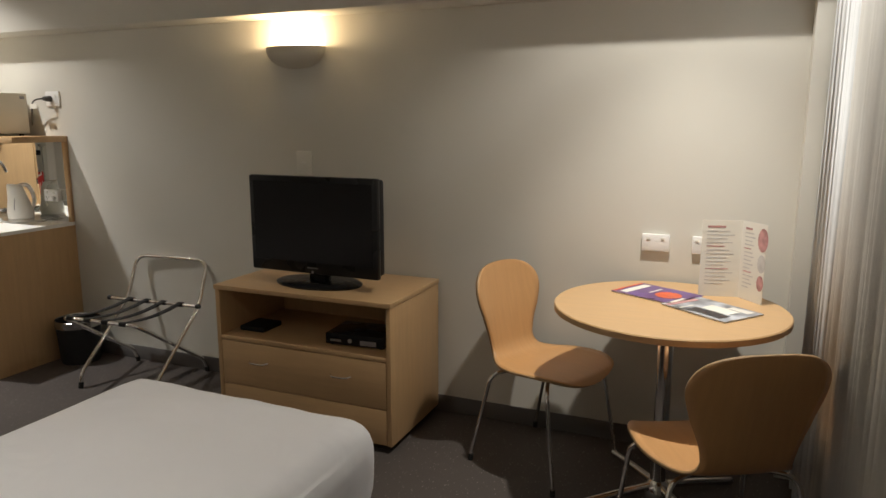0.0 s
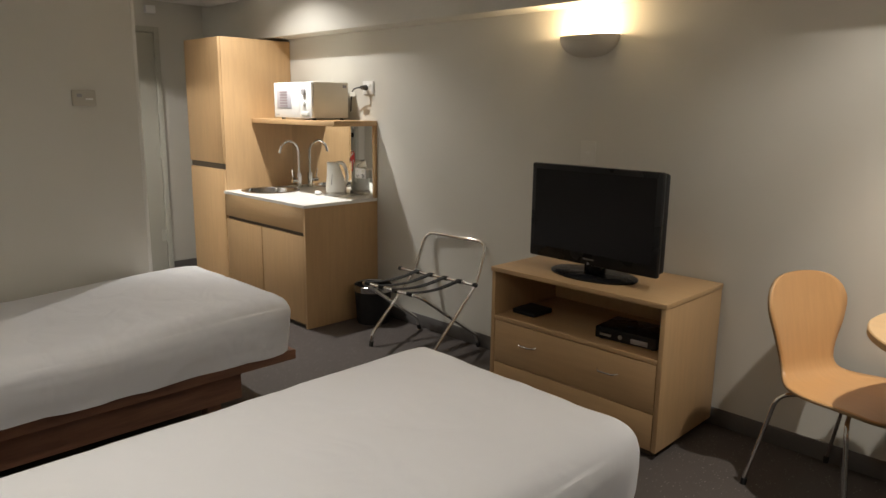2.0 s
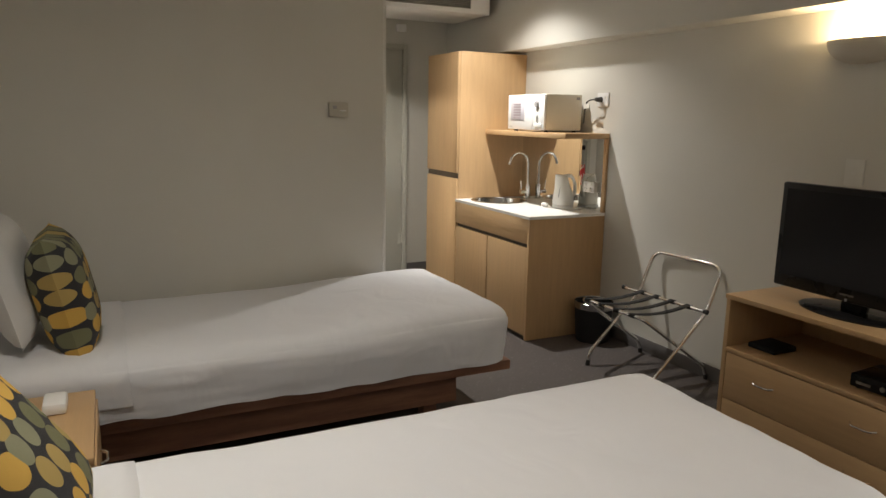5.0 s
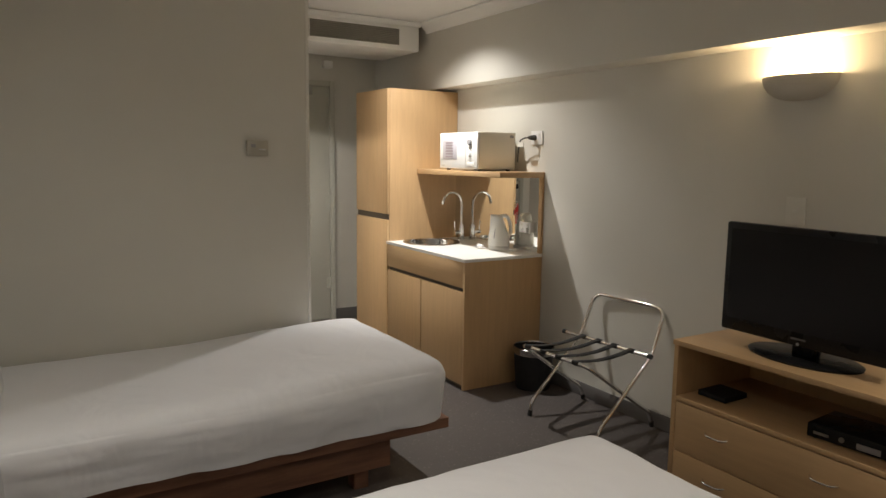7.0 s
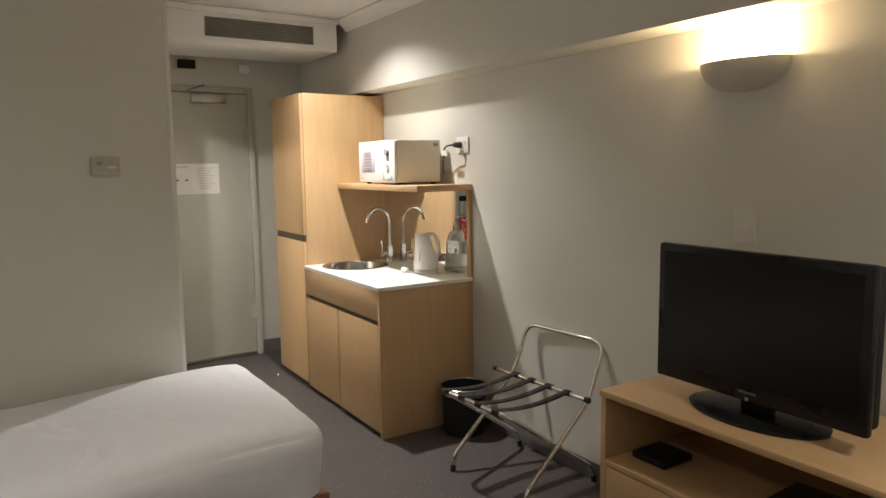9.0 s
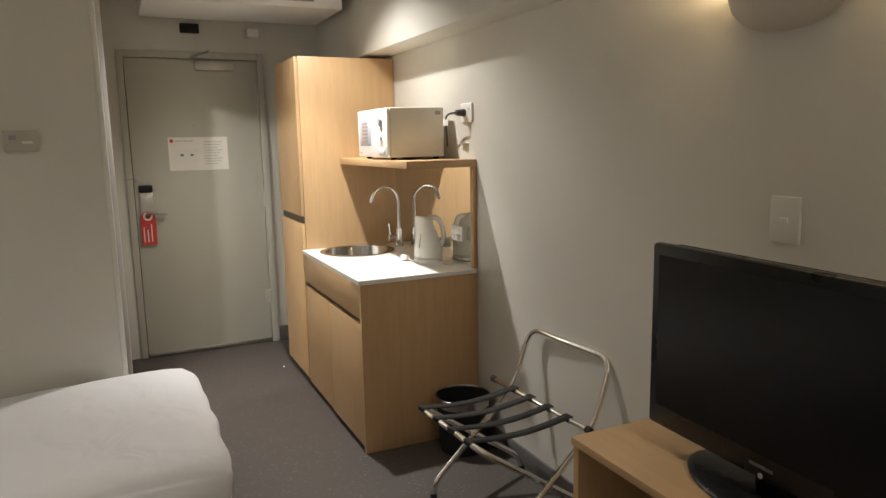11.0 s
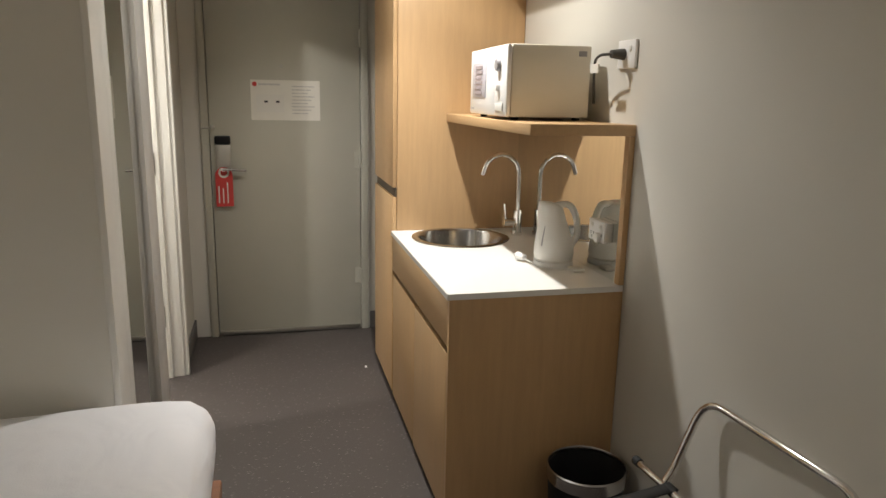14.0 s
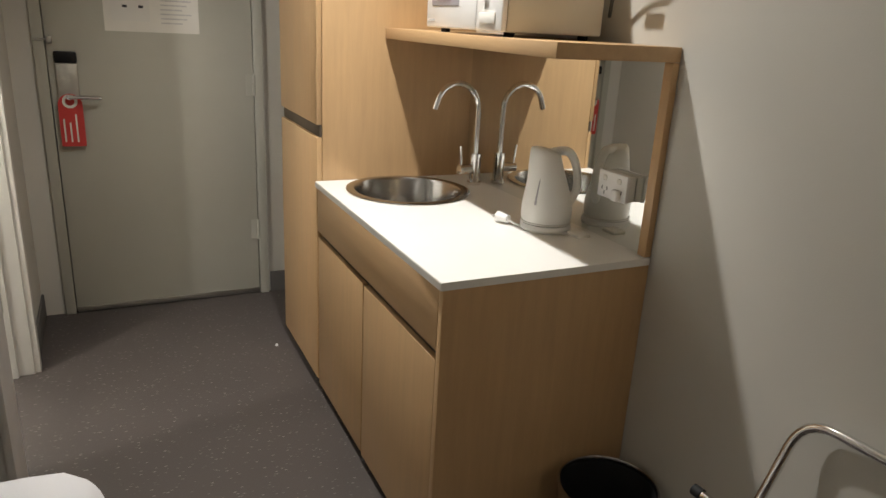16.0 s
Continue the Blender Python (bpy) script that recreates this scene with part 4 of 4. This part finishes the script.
menu = thing("menu_card", "tall folded white menu card standing on the table", "menu", (0.225, 2.70, TZ))
for k, (a, wd) in enumerate(((-14, 0.15), (32, 0.135))):
    bm = blocks((0, wd, -0.001, 0.001, 0.0005, 0.305))
    m = Matrix.Rotation(radians(180 - a if k == 0 else -a - 20), 4, "Z")
    bm.transform(m)
    leaf = part("leaf", bm, M_PAPER, menu, smooth=False)
    for i in range(16):
        lw = wd * (0.45 + 0.3 * ((i * 7) % 5) / 5)
        x0 = 0.02 if k else wd - 0.02 - lw
        s = 1 if k == 0 else -1
        bm = blocks((x0, x0 + lw * (0.6 if k else 1), min(s * 0.0012, s * 0.0018), max(s * 0.0012, s * 0.0018), 0.275 - i * 0.015, 0.279 - i * 0.015 + (0.004 if i == 0 else 0)))
        bm.transform(m)
        part("text_line", bm, M_PINK if i in (0, 5, 11) else M_PRINT, leaf)
    if k:
        for z0, z1, m2 in ((0.20, 0.29, M_PINK), (0.12, 0.19, M_PRINT), (0.05, 0.11, M_PINK)):
            bm = N()
            rod(bm, (0.118, -0.0014, (z0 + z1) / 2), (0.118, -0.0019, (z0 + z1) / 2), (z1 - z0) / 2, seg=16)
            bm.transform(Matrix.Translation((0.118, 0, 0)) @ Matrix.Diagonal((0.6, 1, 1, 1)) @ Matrix.Translation((-0.118, 0, 0)))
            bm.transform(m)
            part("picture", bm, m2, leaf)
for x in (-0.115, 0.085):
    so = thing("wall_socket", "white power socket plate on the wall above the table", "power outlet", (x, WALL_Y, 0.945), group="sockets above the table")
    hw = 0.058 if x < 0 else 0.05
    part("plate", blocks((-hw, hw, -0.02, -0.0005, -0.037, 0.037), r=0.003), M_WHITE, so)
    for dx in (-0.03, 0.03):
        part("switch", blocks((dx - 0.008, dx + 0.008, -0.024, -0.0202, 0.012, 0.026), r=0.002), M_TRIM, so)


# ---------------------------------------------------------------- beds
def bed(x0, x1, y0, y1, top, label, sag=0.0):
    ob = thing("single_bed", label, "bed", ((x0 + x1) / 2, (y0 + y1) / 2, 0), group="beds")
    w, d = (x1 - x0) / 2, (y1 - y0) / 2
    # cover: rounded slab, slightly domed and rumpled, drooping at the lower hem
    bm = box(N(), -w, w, -d, d, 0.30, top)
    bmesh.ops.subdivide_edges(bm, edges=bm.edges[:], cuts=34, use_grid_fill=True)
    R = 0.10
    for v in bm.verts:
        p = v.co.copy()
        q = Vector((max(-w + R, min(w - R, p.x)), max(-d + R, min(d - R, p.y)), min(top - R, p.z)))
        o = p - q
        if o.length > 1e-6:
            m = max(abs(o.x), abs(o.y), abs(o.z))
            p = q + o.normalized() * R * (m / R)
        f = noise.noise(Vector((p.x * 2.6 + x0, p.y * 2.6, p.z * 3)))
        g = noise.noise(Vector((p.x * 9, p.y * 9 + x0, p.z * 5)))
        side = 1.0 if p.z < top - 0.05 else 0.25
        g += 0.5 * abs(noise.noise(Vector((p.x * 5 + p.y * 11, p.y * 5, p.z * 14 + x0))))
        p += o.normalized() * (0.010 * f + 0.013 * g * side) if o.length > 1e-6 else Vector((0, 0, 0))
        k = max(0.0, (top - 0.10 - p.z) / (top - 0.40))
        p.x *= 1 - 0.035 * k * k
        p.y *= 1 - 0.014 * k * k
        if p.z > top - 0.03:
            p.z += 0.010 * (1 - (p.x / w) ** 2) * (1 - (p.y / d) ** 4)
        along = min(1.0, max(0.0, (d - 0.22 - p.y) / 0.8))
        p.z -= sag * along * along * (3 - 2 * along) * max(0.0, (p.z - 0.40) / (top - 0.40))
        if p.z < 0.315:
            p.z += 0.012 * noise.noise(Vector((p.x * 7, p.y * 7, 3)))
        v.co = p
    fold = bm.copy()
    fold.normal_update()
    bmesh.ops.delete(fold, geom=[f for f in fold.faces if f.calc_center_median().y > -d + 0.60 or f.calc_center_median().z < 0.36 or f.calc_center_median().y < -d + 0.01], context="FACES")
    for v in fold.verts:
        v.co += v.normal * 0.006
        v.co.y += 0.014 * noise.noise(Vector((v.co.x * 4, v.co.z * 6, x0)))
    part("cover", bm, M_LINEN, ob, "smooth white bed cover")
    sheet = part("turndown", fold, M_LINEN, ob, "turned-down top sheet")
    mod = sheet.modifiers.new("thickness", "SOLIDIFY")
    mod.thickness, mod.offset = 0.005, -1.0
    part("platform", blocks((-w + 0.045, w - 0.045, -d, d + 0.005, 0.246, 0.296), r=0.006), M_REDWOOD, ob, "red-brown stained timber platform")
    for sx in (-1, 1):
        part("side_rail", blocks((sx * (w - 0.13) - 0.02, sx * (w - 0.13) + 0.02, -d + 0.05, d - 0.26, 0.10, 0.245), r=0.004), M_REDWOOD, ob)
    part("cross_rail", blocks((-w + 0.151, w - 0.151, d - 0.31, d - 0.27, 0.10, 0.245), r=0.004), M_REDWOOD, ob)
    for sx in (-1, 1):
        for y in (d - 0.38, -d + 0.15):
            cxx = sx * (w - 0.19)
            part("leg", blocks((cxx - 0.035, cxx + 0.035, y - 0.035, y + 0.035, 0, 0.245), r=0.004), M_REDWOOD, ob)
    return ob


bed(-3.655, -2.62, HEAD_Y + 0.02, 1.568, 0.578, "single bed with smooth white cover on timber base beside the wall", 0.04)
bed(-1.725, -0.735, HEAD_Y + 0.02, 1.54, 0.60, "single bed with a smooth white cover beside the television cabinet")


def cushion(name, mat, at, rx, rz, w, h, t, label, group):
    ob = thing(name, label, "cushion", at, 0, group)
    bm, n = N(), 20
    for s in (1, -1):
        rows = []
        for i in range(n + 1):
            row = []
            for j in range(n + 1):
                u, v = -1 + 2 * i / n, -1 + 2 * j / n
                k = max(0.0, (1 - u ** 4) * (1 - v ** 4)) ** 0.55
                row.append(bm.verts.new((u * w / 2 * (1 - 0.07 * (1 - v * v)), s * t / 2 * k, h / 2 * v * (1 - 0.07 * (1 - u * u)))))
            rows.append(row)
        for a, b in zip(rows, rows[1:]):
            for j in range(n):
                bm.faces.new((a[j], a[j + 1], b[j + 1], b[j]))
    bmesh.ops.remove_doubles(bm, verts=bm.verts[:], dist=1e-5)
    c = part("case", bm, mat, ob)
    c.matrix_basis = pose(0, 0, 0, rx, 0, rz)
    return ob


cushion("patterned_cushion", M_DOTS, (-2.99, -0.345, 0.755), 12, 0, 0.50, 0.50, 0.21, "charcoal cushion with yellow and olive ovals on the far bed", "cushions")
cushion("patterned_cushion", M_DOTS, (-1.34, -0.405, 0.80), 36, 0, 0.50, 0.50, 0.20, "charcoal cushion with yellow and olive ovals", "cushions")
cushion("pillow", M_PILLOW, (-3.12, -0.54, 0.80), 14, 0, 0.70, 0.46, 0.17, "plump white pillow leaning on the head wall", "pillows")
cushion("pillow", M_PILLOW, (-1.28, -0.60, 0.825), 14, 0, 0.70, 0.46, 0.17, "plump white pillow leaning on the head wall", "pillows")

ns = thing("nightstand", "small beech laminate nightstand between the beds", "nightstand", (-2.22, -0.49, 0))
part("body", blocks((-0.27, 0.27, -0.235, 0.232, 0.05, 0.477), r=0.002), M_WOOD, ns)
part("top", blocks((-0.275, 0.275, -0.238, 0.24, 0.4775, 0.50), r=0.002), M_WOODH, ns)
part("plinth", blocks((-0.25, 0.25, -0.22, 0.20, 0, 0.0495)), M_DARKSLOT, ns)
part("drawer_front", blocks((-0.262, 0.262, 0.2325, 0.246, 0.26, 0.47), r=0.002), M_WOODH, ns)
part("handle", tube(N(), rounded([(-0.05, 0.247, 0.37), (-0.03, 0.27, 0.37), (0.03, 0.27, 0.37), (0.05, 0.247, 0.37)], 0.02), 0.0045, 8), M_CHROME, ns)
solo("alarm_clock", blocks((-2.42, -2.30, -0.40, -0.33, 0.5005, 0.54), r=0.01), M_WHITE, "small white clock on the nightstand", "clock")
